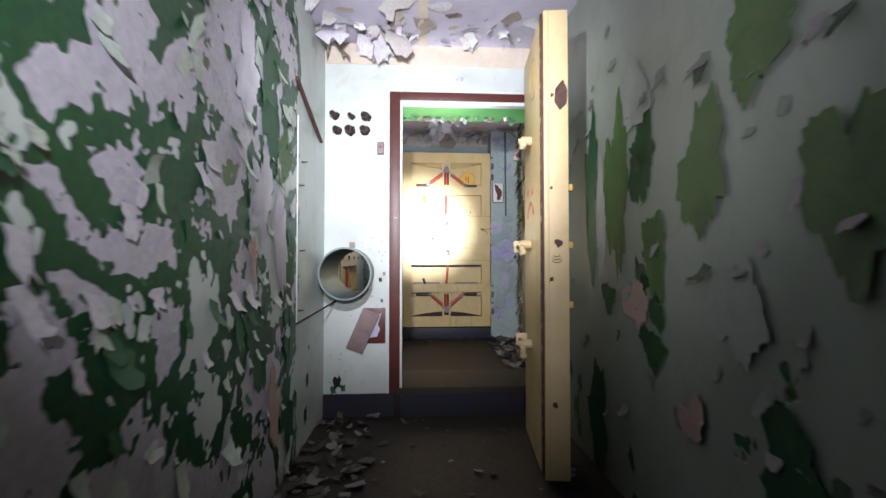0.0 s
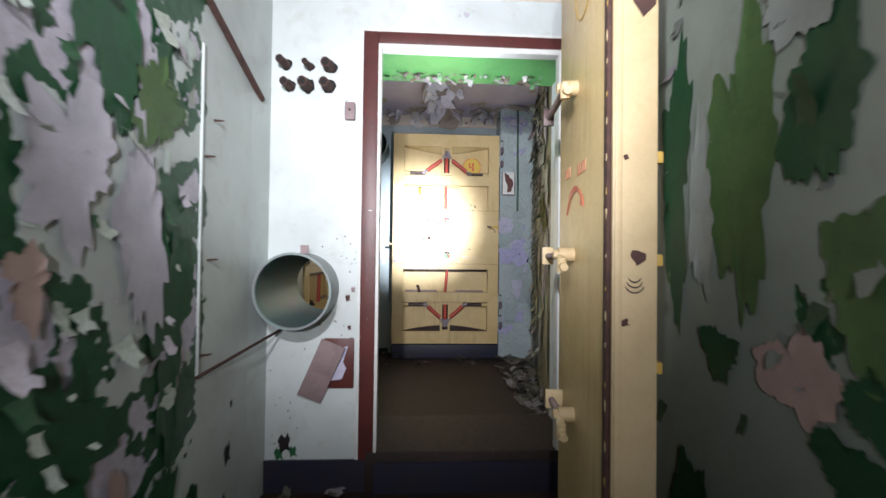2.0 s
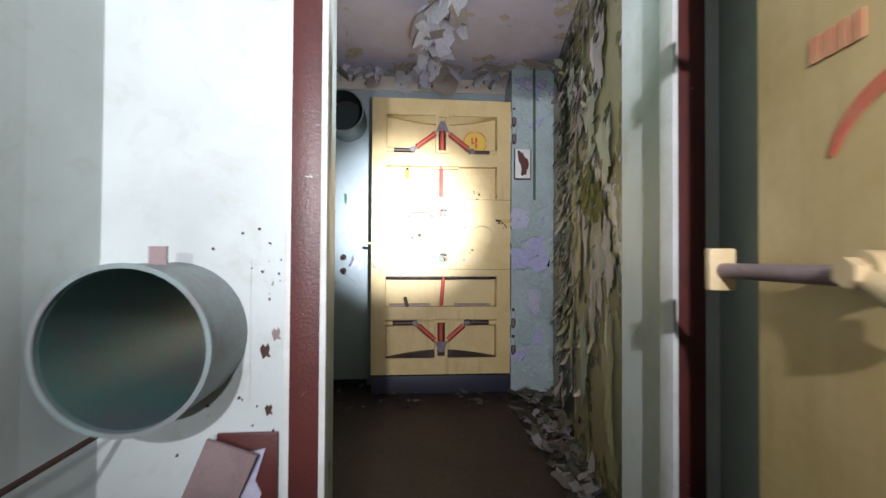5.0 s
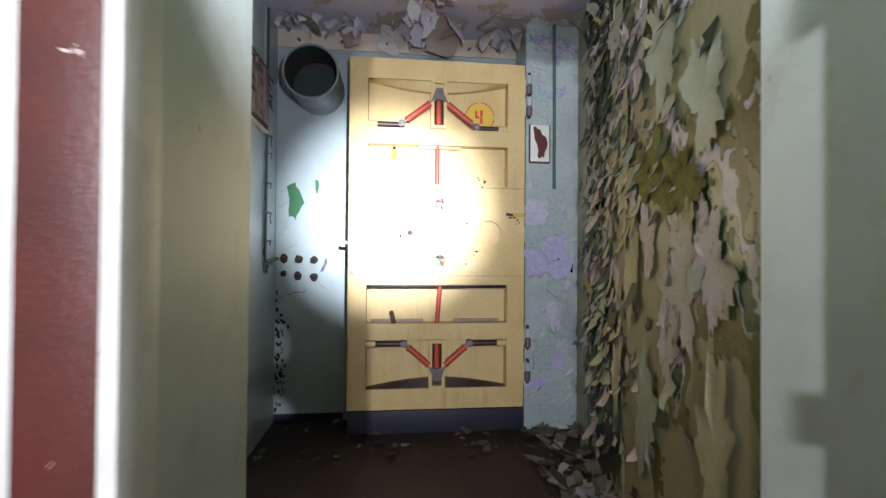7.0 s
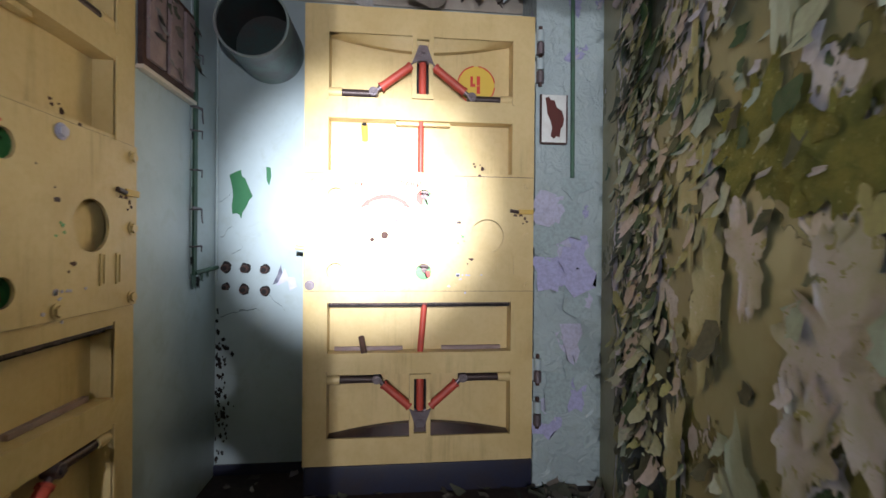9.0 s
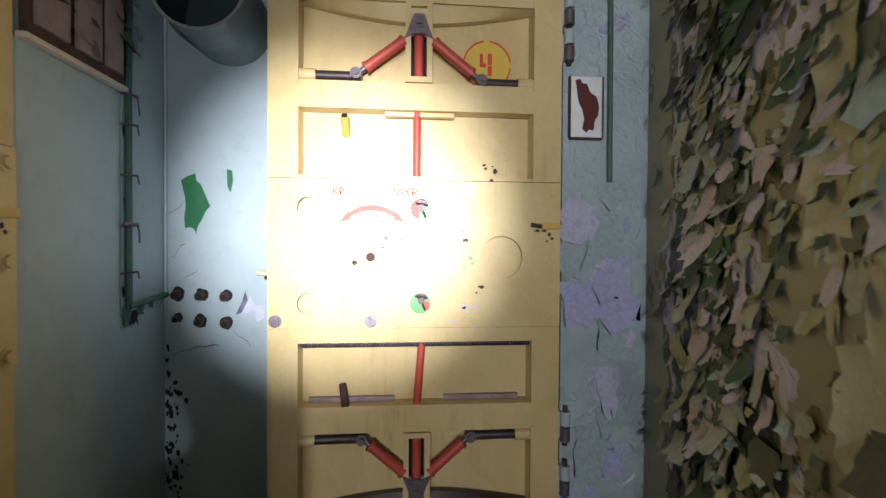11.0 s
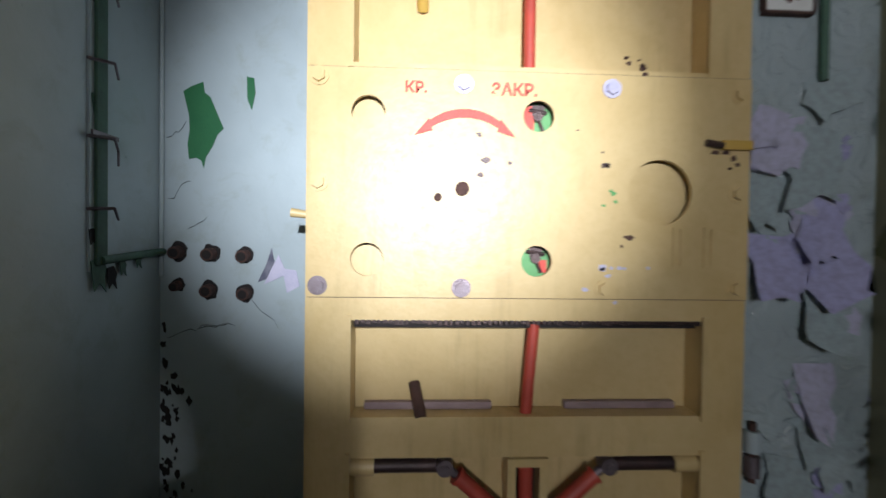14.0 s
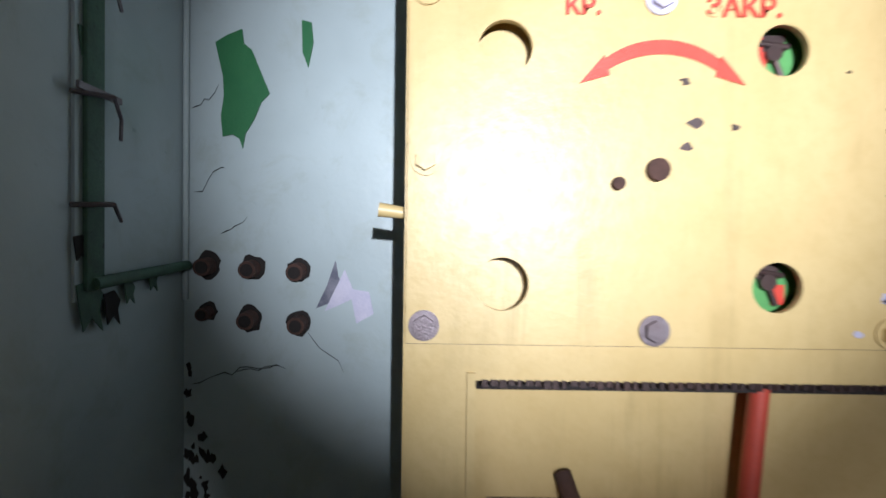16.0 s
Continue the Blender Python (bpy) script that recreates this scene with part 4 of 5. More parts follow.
for z in (1.12, 1.28, 1.45, 1.62, 1.72, 1.95):
    bm = rod(bmesh.new(), (XL2 + 0.006, 5.585, z), (XL2 + 0.035, 5.63, z + 0.004), 0.004, seg=6)
    rod(bm, (XL2 + 0.035, 5.63, z + 0.004), (XL2 + 0.02, 5.665, z - 0.02), 0.003, seg=6)
    if z in (1.28, 1.72):
        rod(bm, (XL2 + 0.02, 5.665, z - 0.02), (XL2 + 0.03, 5.65, z - 0.055), 0.003, seg=6)
        box(bm, XL2 + 0.014, XL2 + 0.019, 5.585, 5.668, z + 0.004, z + 0.014)
    part("wire_tie", bm, M_STEEL, c1, "bent wire tie")
tube("conduit", [(1.322, 5.608, 2.47), (1.326, 5.608, 1.9), (1.328, 5.608, 1.46)], 0.010, M_CONDUIT, "grey-green conduit running down the end wall", "conduit")

panel = empty("fuse_panel", "rusted open fuse panel with mauve boards", "panel")
part("tray", B(XL2 + 0.001, XL2 + 0.02, 5.20, 5.58, 1.74, 2.10, 0.004), M_RUST, panel)
for y0, y1 in ((5.22, 5.33), (5.36, 5.46), (5.48, 5.56)):
    part("fuse_board", B(XL2 + 0.02, XL2 + 0.034, y0, y1, 1.77, 2.07, 0.004), M_PANEL, panel, "mauve insulating board")
part("ledge", B(XL2 + 0.001, XL2 + 0.03, 5.19, 5.59, 1.725, 1.74, 0.003), M_BAND, panel, "stained cream ledge")

# pipe run on the outer west wall, and its brackets
run = empty("wall_pipe", "rusty thin pipe sloping along the wall", "pipe")
part("pipe", R((XL + 0.010, 2.75, 0.60), (XL + 0.10, YP - 0.01, 0.66), 0.006, seg=10), M_RUST, run)
for z, y in ((0.98, 2.83), (0.66, 2.80), (1.33, 2.80), (1.47, 2.86)):
    tagged(part("iron_spike", R((XL - 0.01, y, z), (XL + 0.030, y + 0.012, z + 0.003), 0.005, seg=8, r2=0.003), M_RUST), "rusty iron spike sticking out of the wall", "spike", "iron spikes")
strip = tagged(part("cable_strip", R((XL + 0.006, 2.72, 1.88), (XL + 0.010, 3.30, 1.70), 0.014, seg=8), M_RUST), "rusty flat cable strip sloping along the wall", "cable")

# laid-bare green patches on the end wall
chip("paint_chip", [(-0.024, 0.098), (0.0, 0.113), (0.03, 0.125), (0.034, 0.096), (0.050, 0.084), (0.062, 0.055), (0.087, -0.004), (0.070, -0.022), (0.056, -0.056), (0.038, -0.086), (0.033, -0.116), (0.026, -0.096), (0.012, -0.088), (-0.008, -0.092), (-0.012, -0.05), (-0.006, -0.01), (-0.008, 0.03)], (-0.288, YB - 0.001, 1.375), "y-", M_BAREGREEN, "dark green patch of old paint laid bare")
chip("paint_chip", [(-0.012, 0.045), (0.008, 0.04), (0.012, 0.0), (0.002, -0.05), (-0.01, -0.02)], (-0.125, YB - 0.001, 1.475), "y-", M_BAREGREEN, "small dark green patch of old paint")
chip("paint_chip", [(-0.045, -0.045), (-0.005, 0.04), (0.012, 0.0), (0.045, -0.005), (0.055, -0.05), (0.02, -0.07), (0.01, -0.02), (-0.02, -0.035)], (-0.04, YB - 0.001, 0.975), "y-", M_LILAC, "lilac patch of bare plaster")


for k, (y, z, q) in enumerate(((5.615, 0.975, 1.0), (5.66, 0.965, 0.7), (5.70, 0.985, 0.5), (5.60, 1.06, 0.5), (5.61, 1.36, 0.6), (5.605, 1.60, 0.5), (5.76, 1.00, 0.5))):
    chip("paint_chip", [(-0.02 * q, 0.03 * q), (0.012 * q, 0.036 * q), (0.03 * q, 0.012 * q), (0.022 * q, -0.012 * q), (0.030 * q, -0.045 * q), (0.008 * q, -0.022 * q), (-0.008 * q, -0.040 * q), (-0.016 * q, 0.0)], (XL2 + 0.0055, y, z), "x+", M_CONDUIT if k % 2 == 0 else M_SHADE_AND_MARKS, "ragged dark patch of broken paint beside the conduit", thick=0.002)
chip("paint_chip", [(-0.035, -0.05), (-0.012, 0.0), (0.004, 0.05), (0.010, 0.015), (0.022, 0.0), (0.004, -0.018), (-0.010, -0.040)], (-0.068, YB - 0.001, 0.985), "y-", M_SLATE, "dark slate patch of undercoat beside the bare plaster", thick=0.002)
# no real part: a thin glossy rod added to catch a vertical highlight
structure("corner_highlight_rod", R((XL2 + 0.006, YB - 0.006, 0.95), (XL2 + 0.006, YB - 0.006, 2.30), 0.006, seg=12), M_HIGHLIGHT, "thin glossy rod added for the highlight down the corner", "bead")
structure("trim_north", B(XL2, 1.5, YB - 0.014, YB, 2.35, C2), M_BAND, "cream whitewashed band above the end door", "band")
for x in (-0.24, 0.02, 0.30, 0.55, 0.83, 1.02):
    tagged(part("iron_pin", R((x, YB - 0.01, 2.395), (x + 0.006, YB - 0.085, 2.375), 0.006, seg=8, r2=0.004), M_RUST), "rusty iron pin under the ceiling", "pin", "iron pins")


RAG = [(-0.030, 0.012), (-0.014, 0.040), (0.004, 0.022), (0.016, 0.046), (0.028, 0.014), (0.020, -0.012), (0.034, -0.040), (0.006, -0.030), (-0.012, -0.050), (-0.022, -0.016)]
for y, z, q in ((3.02, 0.24, 0.9), (3.05, 0.42, 0.3), (2.98, 0.05, 1.1)):
    chip("paint_chip", [(a * q, b * q) for a, b in RAG], (XL + 0.0005, y, z), "x+", M_SHADE_AND_MARKS, "ragged dark knock in the plaster", thick=0.0015)
for x, z, q, mat in ((-0.265, 0.12, 1.0, M_SHADE_AND_MARKS), (-0.225, 0.08, 0.6, M_BAREGREEN), (-0.29, 0.07, 0.7, M_BAREGREEN), (0.02, 0.80, 0.4, M_RUST), (0.045, 0.84, 0.35, M_PANEL), (0.03, 0.66, 0.3, M_RUST)):
    chip("paint_chip", [(a * q, b * q) for a, b in RAG], (x, YP - 0.0005, z), "y-", mat, "ragged knock in the partition's paint", thick=0.002)


# ---- loose paint ----
def on_wall(x, y0, y1, z0, z1, n, bias=None):
    def spots(rng):
        out = []
        while len(out) < n:
            y, z = rng.uniform(y0, y1), rng.uniform(z0, z1)
            if bias is None or rng.random() < bias(y, z):
                out.append((x, y, z))
        return out
    return spots


tagged(part("batten", B(XL, XL + 0.007, 2.765, 2.777, 0.60, 1.70, 0.002), M_WALL_PALE), "thin white painted edge strip on the wall", "strip", kind="structure")
structure("ceiling_seam", B(0.27, 0.33, -1.0, YP - 0.01, C1 - 0.006, C1 + 0.01), M_BAND, "brownish open joint between ceiling slabs", "joint")
rngm = random.Random(5)
bm = bmesh.new()
for _ in range(80):
    cx, cz, r = XL2 + abs(rngm.gauss(0.0, 0.035)) + 0.004, rngm.uniform(0.06, 0.85), rngm.uniform(0.003, 0.011)
    cz = cz if rngm.random() < 0.6 else rngm.choice((0.42, 0.30, 0.60)) + rngm.gauss(0, 0.03)
    c0 = bm.verts.new((cx, YB - 0.003, cz))
    ring = [bm.verts.new((cx + r * rngm.uniform(0.4, 1.2) * math.cos(k * math.tau / 8), YB - 0.001, cz + r * rngm.uniform(0.6, 1.9) * math.sin(k * math.tau / 8))) for k in range(8)]
    for k in range(8):
        bm.faces.new((c0, ring[(k + 1) % 8], ring[k]))
tagged(part("mould_spots", bm, M_SHADE_AND_MARKS), "black mould and broken plaster spots in the corner", "mould", kind="stuff")


def cluster(y, z):
    c = math.exp(-((y - 5.12) / 0.20) ** 2) * (1.0 if 0.45 < z < 2.3 else 0.3)
    d = 0.28 * math.exp(-((y - 4.72) / 0.34) ** 2) * (1 if z > 1.2 else 0.12)
    return max(c, d, 0.02)


def east_spots(y0, y1, n):
    return lambda rng: [(east_x(y) - 0.004, y, z) for x, y, z in on_wall(0, y0, y1, 0.1, 2.4, n, cluster)(rng)]


ASKEW = (-1, 0.193, 0)


def wall_sheet(y, z, half_w, half_h, material, seed, lift=0.007, wall="wall_east_inner", at=east_x, jag=1.0, sign=1):
    """A large sheet of old paint with a torn outline, lifting off its wall along the rim."""
    rng = random.Random(seed)
    base = 0.003 + 0.0006 * (seed % 20)
    ph = [rng.uniform(0, math.tau) for _ in range(6)]
    n, rings = 72, (0.0, 0.55, 0.85, 1.0)
    bm = bmesh.new()
    grid = []
    for q in rings[1:]:
        ring = []
        for k in range(n):
            a = math.tau * k / n
            r = 1 + 0.20 * math.sin(2 * a + ph[0]) + 0.16 * math.sin(3 * a + ph[1]) + jag * (0.14 * math.sin(5 * a + ph[2]) + 0.11 * math.sin(9 * a + ph[3]) + 0.07 * math.sin(16 * a + ph[5]))
            r *= 1 + (jag * rng.uniform(-0.13, 0.13) if q == 1.0 else 0.0)
            yy, zz = y + half_w * q * r * math.cos(a), z + half_h * q * r * math.sin(a) - 0.25 * half_h * q * max(0, -math.sin(a)) ** 3
            out = base + lift * max(0.0, (q - 0.55) / 0.45) ** 2 * (0.35 + 0.65 * max(0, math.sin(2 * a + ph[4]) + 0.4 * math.sin(7 * a + ph[5])))
            ring.append(bm.verts.new((at(yy) - sign * out, yy, zz)))
        grid.append(ring)
    hub = bm.verts.new((at(y) - sign * base, y, z))
    for k in range(n):
        m = (k + 1) % n
        bm.faces.new((hub, grid[0][k], grid[0][m]))
        for a, b in zip(grid, grid[1:]):
            bm.faces.new((a[k], b[k], b[m], a[m]))
    bmesh.ops.recalc_face_normals(bm, faces=bm.faces[:])
    part("paint_sheet", bm, material, bpy.data.objects[wall])


M_SHEET_LILAC = paint("mottled_lilac_sheet", (0.44, 0.40, 0.46), (0.32, 0.33, 0.20), 0.55, 7, 0.9, (0.24, 0.24, 0.09), chips=0.60)
M_SHEET_TAN = paint("mottled_tan_sheet", (0.42, 0.40, 0.27), (0.25, 0.26, 0.11), 0.6, 9, 0.9, (0.52, 0.48, 0.46), chips=0.64)
M_SHEET_MOSS = paint("mossy_sheet", (0.20, 0.19, 0.04), (0.07, 0.09, 0.02), 0.85, 16, 1.0, (0.34, 0.33, 0.14), bump=0.8, chips=0.62)
M_SHEET_PALE = paint("pale_green_sheet", (0.36, 0.40, 0.33), (0.22, 0.25, 0.17), 0.4, 6, 0.7, (0.04, 0.08, 0.03), chips=0.68)
for k, (y, z, a, b, mat) in enumerate([
        (4.24, 0.98, 0.13, 0.15, M_SHEET_LILAC), (4.30, 0.80, 0.06, 0.12, M_SHEET_LILAC), (4.05, 1.04, 0.09, 0.13, M_SHEET_LILAC), (4.47, 1.12, 0.06, 0.11, M_SHEET_LILAC),
        (4.42, 1.36, 0.14, 0.13, M_SHEET_MOSS), (4.22, 1.28, 0.10, 0.10, M_SHEET_MOSS), (4.62, 1.02, 0.07, 0.20, M_SHEET_TAN), (4.72, 1.45, 0.06, 0.24, M_SHEET_TAN),
        (4.35, 1.72, 0.09, 0.16, M_SHEET_PALE), (4.08, 1.50, 0.09, 0.14, M_SHEET_PALE), (4.56, 1.85, 0.08, 0.13, M_SHEET_LILAC), (4.02, 0.55, 0.09, 0.20, M_SHEET_TAN),
        (4.48, 0.52, 0.10, 0.16, M_SHEET_PALE), (4.80, 0.55, 0.06, 0.14, M_SHEET_TAN), (4.18, 1.95, 0.10, 0.16, M_SHEET_LILAC), (4.82, 2.05, 0.09, 0.12, M_SHEET_PALE)]):
    wall_sheet(y, z, a, b, mat, 300 + k)
M_SHEET_OLDGREEN = paint("bare_dark_green_sheet", (0.014, 0.075, 0.03), (0.008, 0.04, 0.018), 0.5, 8, 0.7)
M_SHEET_MID = paint("bare_moss_green_sheet", (0.075, 0.14, 0.045), (0.035, 0.075, 0.03), 0.55, 7, 0.8, (0.24, 0.28, 0.22), chips=0.70)
M_SHEET_PINK = paint("bare_pink_plaster", (0.44, 0.32, 0.28), (0.30, 0.22, 0.19), 0.8, 9, 0.6)
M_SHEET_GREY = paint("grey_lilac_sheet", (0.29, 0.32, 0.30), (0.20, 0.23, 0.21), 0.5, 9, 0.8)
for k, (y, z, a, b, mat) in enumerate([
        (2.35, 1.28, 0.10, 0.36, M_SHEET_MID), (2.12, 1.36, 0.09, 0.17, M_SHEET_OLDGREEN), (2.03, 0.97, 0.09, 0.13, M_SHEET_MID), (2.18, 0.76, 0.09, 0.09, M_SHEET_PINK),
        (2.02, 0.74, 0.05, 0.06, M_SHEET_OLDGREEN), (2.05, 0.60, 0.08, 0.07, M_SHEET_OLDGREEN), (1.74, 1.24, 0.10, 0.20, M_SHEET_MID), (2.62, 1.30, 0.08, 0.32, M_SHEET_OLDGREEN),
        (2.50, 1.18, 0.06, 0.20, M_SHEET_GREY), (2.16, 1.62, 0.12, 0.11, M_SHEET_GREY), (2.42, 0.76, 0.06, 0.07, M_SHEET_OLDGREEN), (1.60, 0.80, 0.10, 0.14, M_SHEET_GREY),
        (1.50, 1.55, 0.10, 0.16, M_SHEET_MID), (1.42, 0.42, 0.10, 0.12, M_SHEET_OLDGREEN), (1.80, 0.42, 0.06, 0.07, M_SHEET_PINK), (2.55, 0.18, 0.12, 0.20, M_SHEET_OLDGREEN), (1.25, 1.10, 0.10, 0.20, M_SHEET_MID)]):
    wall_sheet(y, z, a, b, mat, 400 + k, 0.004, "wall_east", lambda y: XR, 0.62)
M_SHEET_WHITE = paint("grey_white_plaster_sheet", (0.52, 0.50, 0.57), (0.36, 0.36, 0.40), 0.7, 8, 0.8, (0.62, 0.62, 0.64), chips=0.68)
for k, (y, z, a, b, mat) in enumerate([
        (2.60, 0.82, 0.10, 0.24, M_SHEET_OLDGREEN), (2.32, 1.62, 0.12, 0.22, M_SHEET_OLDGREEN), (2.20, 0.62, 0.14, 0.16, M_SHEET_OLDGREEN), (2.52, 1.42, 0.09, 0.12, M_SHEET_MID),
        (2.46, 1.08, 0.09, 0.24, M_SHEET_WHITE), (2.22, 1.20, 0.10, 0.17, M_SHEET_WHITE), (2.05, 1.66, 0.11, 0.15, M_SHEET_WHITE), (2.38, 0.30, 0.07, 0.16, M_SHEET_PINK),
        (2.58, 0.22, 0.09, 0.16, M_SHEET_OLDGREEN), (2.12, 0.95, 0.05, 0.06, M_SHEET_PINK)]):
    wall_sheet(y, z, a, b, mat, 500 + k, 0.005, "wall_west", lambda y: XL, 0.9, -1)
single_flakes("paint_flake", "wall_east_inner", M_ONE_OLIVE, east_spots(4.85, 5.4, 190), ASKEW, 11, (0.045, 0.13), (0.1, 0.8))
single_flakes("paint_flake", "wall_east_inner", M_ONE_OLIVE, east_spots(4.1, 4.85, 90), ASKEW, 111, (0.03, 0.11), (0.1, 0.7))
single_flakes("paint_sheet", "wall_east_inner", M_ONE_OLIVE, lambda rng: [(east_x(y) - 0.003, y, rng.uniform(0.5, 2.4)) for y in [rng.uniform(4.05, 5.0) for _ in range(18)]], ASKEW, 113, (0.04, 0.10), (0.05, 0.4))
flakes("paint_flakes", "small curling olive and lilac paint flakes hanging off the wall", M_FLAKES_OLIVE, east_spots(4.1, 5.58, 700), ASKEW, 112, (0.018, 0.07), (0.2, 1.1))
single_flakes("paint_flake", "wall_west", M_FLAKES_GREEN, on_wall(XL, 0.6, 2.72, -0.05, 2.2, 260), (1, 0, 0), 12, (0.02, 0.085), (0.1, 0.8))
single_flakes("paint_flake", "wall_east", M_FLAKES_SHADED, on_wall(XR, 1.0, 3.0, -0.05, 2.2, 70), (-1, 0, 0), 13, (0.03, 0.09), (0.2, 1.0))


def ceiling_spots(x0, x1, y0, y1, z, n):
    return lambda rng: [(rng.uniform(x0, x1), rng.uniform(y0, y1), z) for _ in range(n)]


flakes("whitewash_flakes", "loose whitewash flakes hanging from the ceiling", M_FLAKES_WHITE, ceiling_spots(XL2, XR, 5.62, 5.86, C2, 46), (0, 0, -1), 14, (0.03, 0.10), (0.7, 1.9))
flakes("whitewash_flakes", "loose whitewash strips hanging along a ceiling joint", M_FLAKES_WHITE, ceiling_spots(0.47, 0.58, 4.2, 5.6, C2, 42), (0, 0, -1), 15, (0.04, 0.13), (0.8, 1.9))
flakes("whitewash_flakes", "loose whitewash flakes hanging from the ceiling", M_FLAKES_WHITE, ceiling_spots(XL, XR, 3.12, 3.38, C1, 44), (0, 0, -1), 16, (0.03, 0.11), (0.7, 1.9))
flakes("whitewash_flakes", "large loose whitewash flakes on the ceiling", M_FLAKES_WHITE, ceiling_spots(XL, XR, 1.6, 3.1, C1, 40), (0, 0, -1), 17, (0.06, 0.20), (0.1, 0.7))
M_FLAKES_FRINGE = flaky("fringe_flakes", [(0.30, 0.28, 0.31), (0.10, 0.22, 0.10), (0.16, 0.13, 0.10), (0.42, 0.41, 0.40), (0.07, 0.06, 0.05)])
flakes("paint_flakes", "torn paint fringe along the doorway head", M_FLAKES_FRINGE, ceiling_spots(HX0 + 0.02, HX1 - 0.02, 3.71, 3.74, HZ1 - 0.014, 45), (0, 0, -1), 18, (0.015, 0.04), (0.9, 1.6))
flakes("paint_flakes", "broken plaster hanging behind the doorway head", M_FLAKES_FRINGE, ceiling_spots(HX0 + 0.02, HX1 - 0.02, 3.76, 3.83, HZ1 - 0.014, 30), (0, 0, -1), 19, (0.03, 0.06), (0.2, 0.9))
flakes("fallen_flakes", "fallen paint flakes and rubble along the wall", M_RUBBLE, lambda rng: [(rng.uniform(1.08, east_x(y)), y, Z2 + 0.012) for y in [rng.uniform(4.0, 5.6) for _ in range(280)]], (0, 0, 1), 19, (0.025, 0.10), (0.1, 0.9), category="rubble")
flakes("fallen_flakes", "fallen paint flakes strewn on the floor", M_RUBBLE, ceiling_spots(XL, XR, 0.8, 3.3, Z1 + 0.008, 150), (0, 0, 1), 20, (0.012, 0.06), (0.05, 0.6), category="rubble")
flakes("fallen_flakes", "fallen paint flakes at the foot of the end wall", M_RUBBLE, ceiling_spots(XL2, 1.1, 5.3, 5.85, Z2 + 0.008, 70), (0, 0, 1), 21, (0.015, 0.07), (0.05, 0.7), category="rubble")
flakes("whitewash_flakes", "long torn whitewash sheets hanging in the ceiling corner", M_FLAKES_WHITE, ceiling_spots(XL + 0.02, 0.12, 3.18, 3.38, C1 - 0.01, 14), (0, 0, -1), 22, (0.10, 0.22), (1.2, 1.9))
flakes("whitewash_flakes", "large whitewash sheets hanging over the end door", M_FLAKES_WHITE, lambda rng: [(1.32, 5.52, C2), (1.22, 5.5, C2), (0.62, 5.6, C2), (0.95, 5.62, C2), (0.70, 5.57, C2)], (0, 0, -1), 31, (0.17, 0.24), (1.0, 1.7))
flakes("whitewash_flakes", "long whitewash strips hanging from the ceiling joint", M_FLAKES_WHITE, ceiling_spots(0.44, 0.60, 4.5, 5.3, C2, 12), (0, 0, -1), 33, (0.12, 0.24), (1.2, 1.8))
flakes("whitewash_flakes", "lilac whitewash sheets hanging along the end wall", M_FLAKES_WHITE, ceiling_spots(XL2, 1.35, 5.66, 5.82, C2 - 0.005, 26), (0, 0, -1), 34, (0.08, 0.17), (1.1, 1.8))
M_FILM = flaky("paint_film", [(0.38, 0.46, 0.48), (0.40, 0.40, 0.62), (0.34, 0.42, 0.44), (0.46, 0.46, 0.60)], 0.16, single=True)
single_flakes("paint_film", "wall_pier", M_FILM, lambda rng: [(rng.uniform(1.18, 1.42), 5.618, rng.uniform(0.25, 1.5)) for _ in range(36)], (0, -1, 0), 41, (0.05, 0.17), (0.08, 0.45))
flakes("fallen_flakes", "fallen plaster and paint heaped beside the wall", M_RUBBLE, ceiling_spots(XL, -0.02, 1.6, 3.35, Z1 + 0.010, 130), (0, 0, 1), 42, (0.02, 0.10), (0.1, 0.9), category="rubble")
rngs = random.Random(77)
bm = bmesh.new()
for cx, cz, n, s in ((0.03, 0.975, 10, 0.02), (-0.02, 1.03, 8, 0.05), (0.05, 0.60, 8, 0.03), (-0.28, 0.10, 14, 0.03), (0.02, 1.70, 6, 0.03), (-0.25, 0.30, 8, 0.08), (-0.10, 0.62, 12, 0.06)):
    for _ in range(n):
        x, z, r = cx + rngs.gauss(0, s), max(0.06, cz + rngs.gauss(0, s)), rngs.uniform(0.001, 0.005)
        if x > 0.055 or x < XL + 0.01:
            continue
        c0 = bm.verts.new((x, YP - 0.003, z))
        ring = [bm.verts.new((x + r * rngs.uniform(0.4, 1.4) * math.cos(k * math.tau / 7), YP - 0.0022, z + r * rngs.uniform(0.4, 1.4) * math.sin(k * math.tau / 7))) for k in range(7)]
        for k in range(7):
            bm.faces.new((c0, ring[(k + 1) % 7], ring[k]))
tagged(part("paint_chips", bm, M_RUST), "small rusty chips and knocks in the partition's paint", "chips", kind="stuff")
flakes("rusty_scraps", "rusty scraps and loose paint round the fuse panel", M_RUBBLE, lambda rng: [(XL2 + 0.034, rng.uniform(5.2, 5.58), rng.uniform(1.76, 2.1)) for _ in range(26)], (1, 0, 0), 51, (0.02, 0.06), (0.3, 1.6), category="scraps")


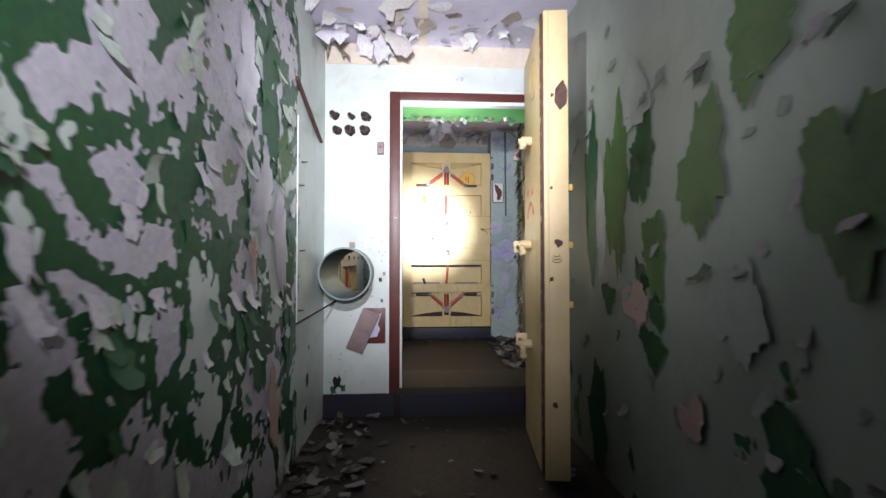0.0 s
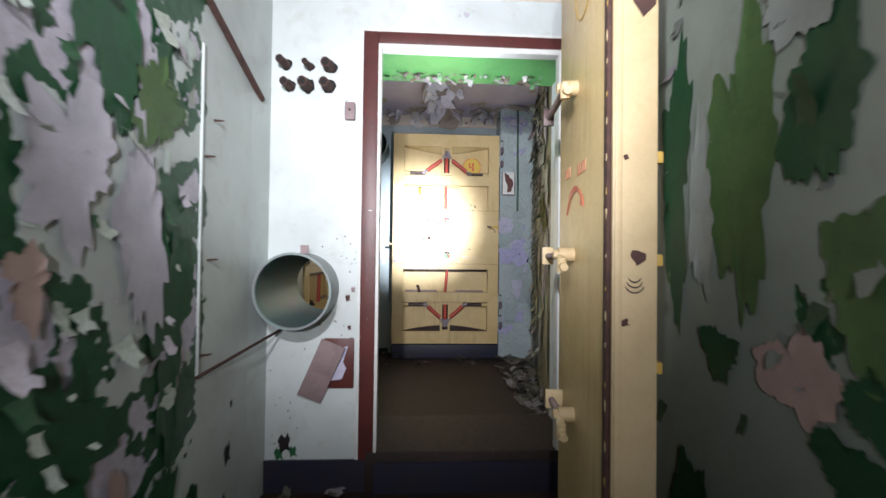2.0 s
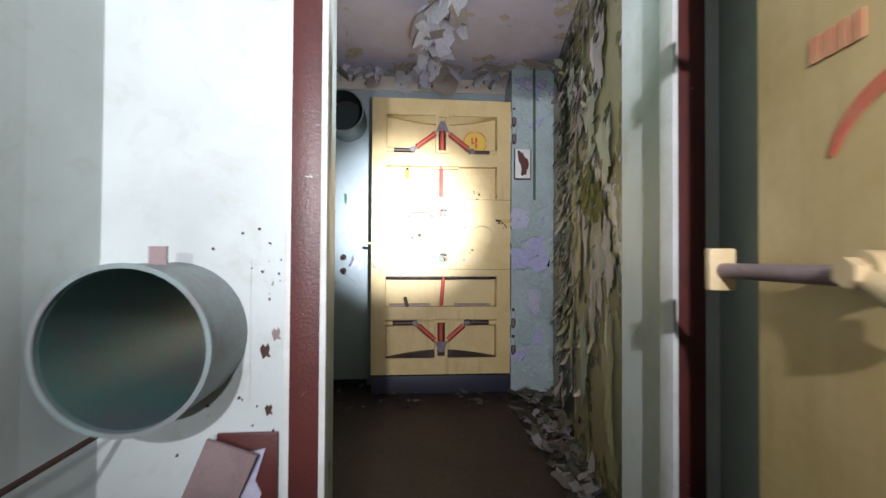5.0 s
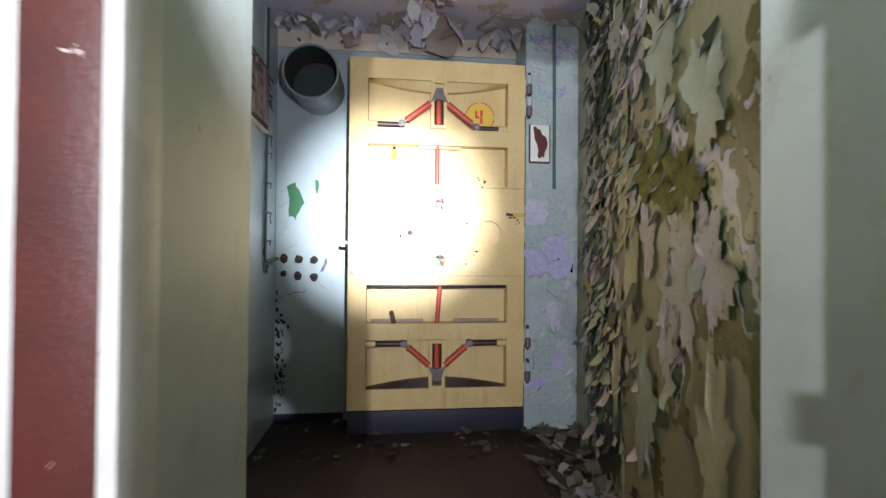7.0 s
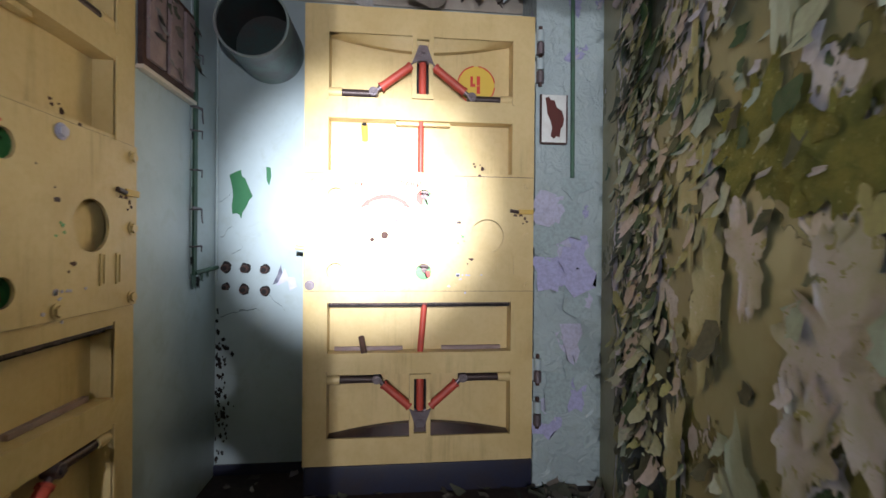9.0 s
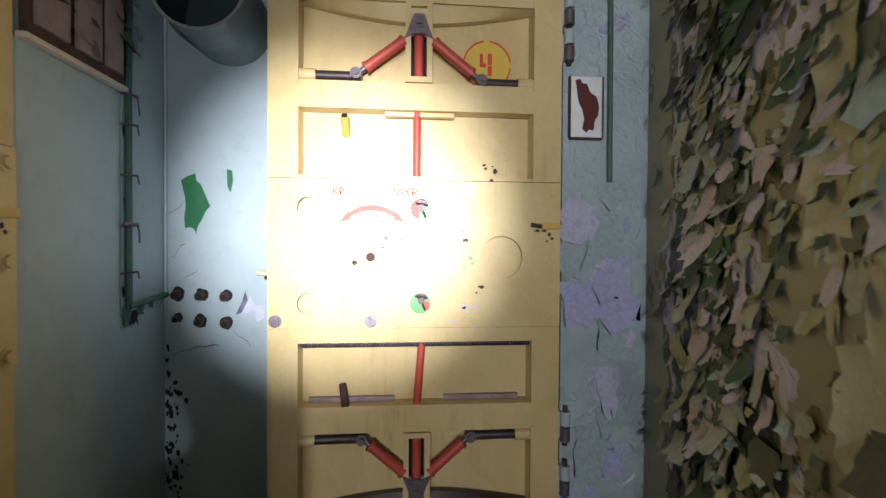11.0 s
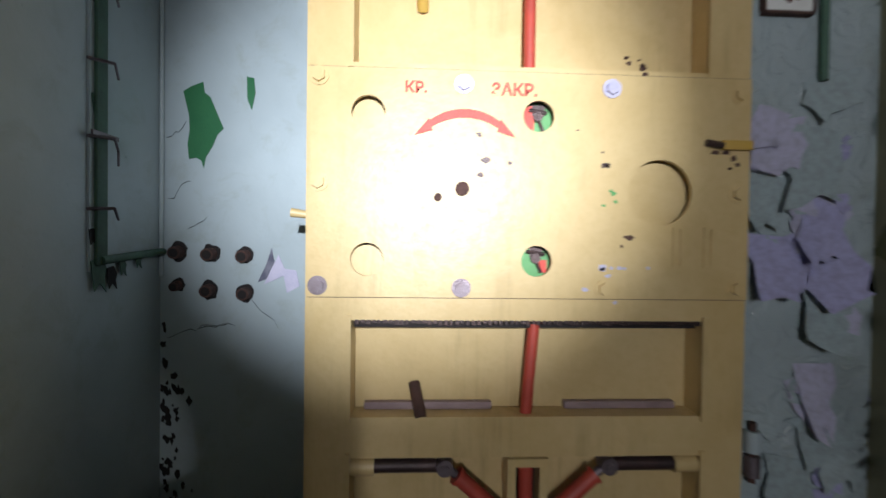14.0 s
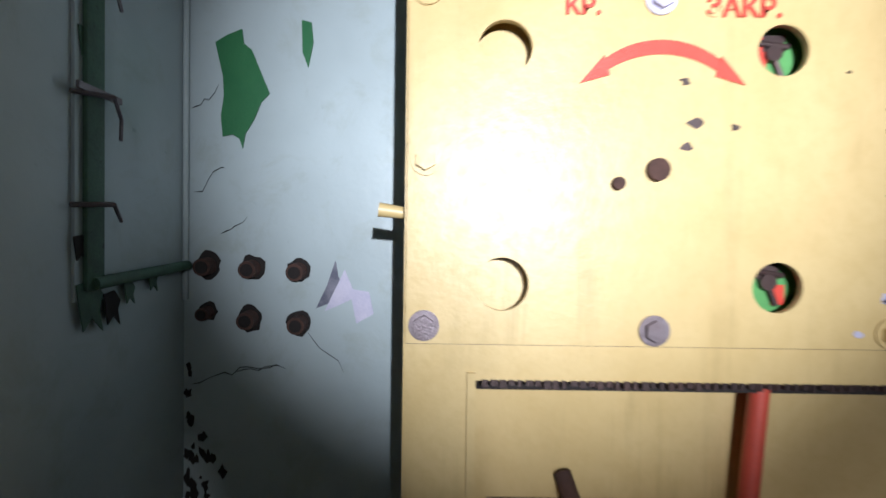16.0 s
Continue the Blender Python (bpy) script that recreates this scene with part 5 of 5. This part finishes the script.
def crack(points, width, material, at, label):
    """A hairline crack in the end wall's paint."""
    bm = bmesh.new()
    prev = None
    for k, (x, z) in enumerate(points):
        w = width * (0.5 + 0.5 * math.sin(k * 1.7) ** 2) if 0 < k < len(points) - 1 else width * 0.2
        row = [bm.verts.new((x, at, z - w)), bm.verts.new((x, at - 0.0012, z)), bm.verts.new((x, at, z + w))]
        if prev:
            for i in (0, 1):
                bm.faces.new((prev[i], row[i], row[i + 1], prev[i + 1]))
        prev = row
    tagged(part("crack", bm, material), label, "crack", "cracks in the end wall")


def wander(x, z, dx, dz, n, seed):
    r = random.Random(seed)
    pts = [(x, z)]
    for _ in range(n):
        x, z = x + dx * r.uniform(0.5, 1.5), z + dz * r.uniform(-0.6, 1.6) + r.gauss(0, 0.006)
        pts.append((x, z))
    return pts


for k, (x, z, dx, dz, n) in enumerate([(-0.36, 0.775, 0.022, 0.005, 9), (-0.27, 0.80, 0.018, 0.007, 6), (-0.355, 1.17, 0.012, 0.018, 5), (-0.30, 1.085, 0.013, 0.006, 5), (-0.12, 0.885, 0.016, -0.012, 5), (-0.36, 1.34, 0.009, 0.013, 6)]):
    crack(wander(x, z, dx, dz, n, 60 + k), 0.0013, M_SHADE_AND_MARKS, YB - 0.001, "fine dark crack in the wall paint")
structure("conduit_chase", B(XL2 - 0.01, XL2 + 0.005, 5.594, 5.655, 0.98, C2), M_WALL_BLUE, "painted-over strip behind the conduit", "strip")
for y, z, s in ((3.56, 0.42, 1.0), (3.70, 0.52, 0.8), (3.62, 0.66, 0.5), (3.76, 0.34, 0.6), (3.60, 0.24, 0.6)):
    chip("paint_chip", [(-0.03 * s, 0.03 * s), (0.0, 0.05 * s), (0.04 * s, 0.03 * s), (0.02 * s, -0.02 * s), (0.0, -0.07 * s), (-0.02 * s, -0.02 * s)], (HX0 + 0.0005, y, z), "x+", M_GREENTOP, "bright green patch of old paint on the reveal", thick=0.0015)
structure("floor_joint", B(1.062, 1.085, 3.95, 5.6, Z2 - 0.002, Z2 + 0.003), M_SHADE_AND_MARKS, "dark joint along the floor", "joint")
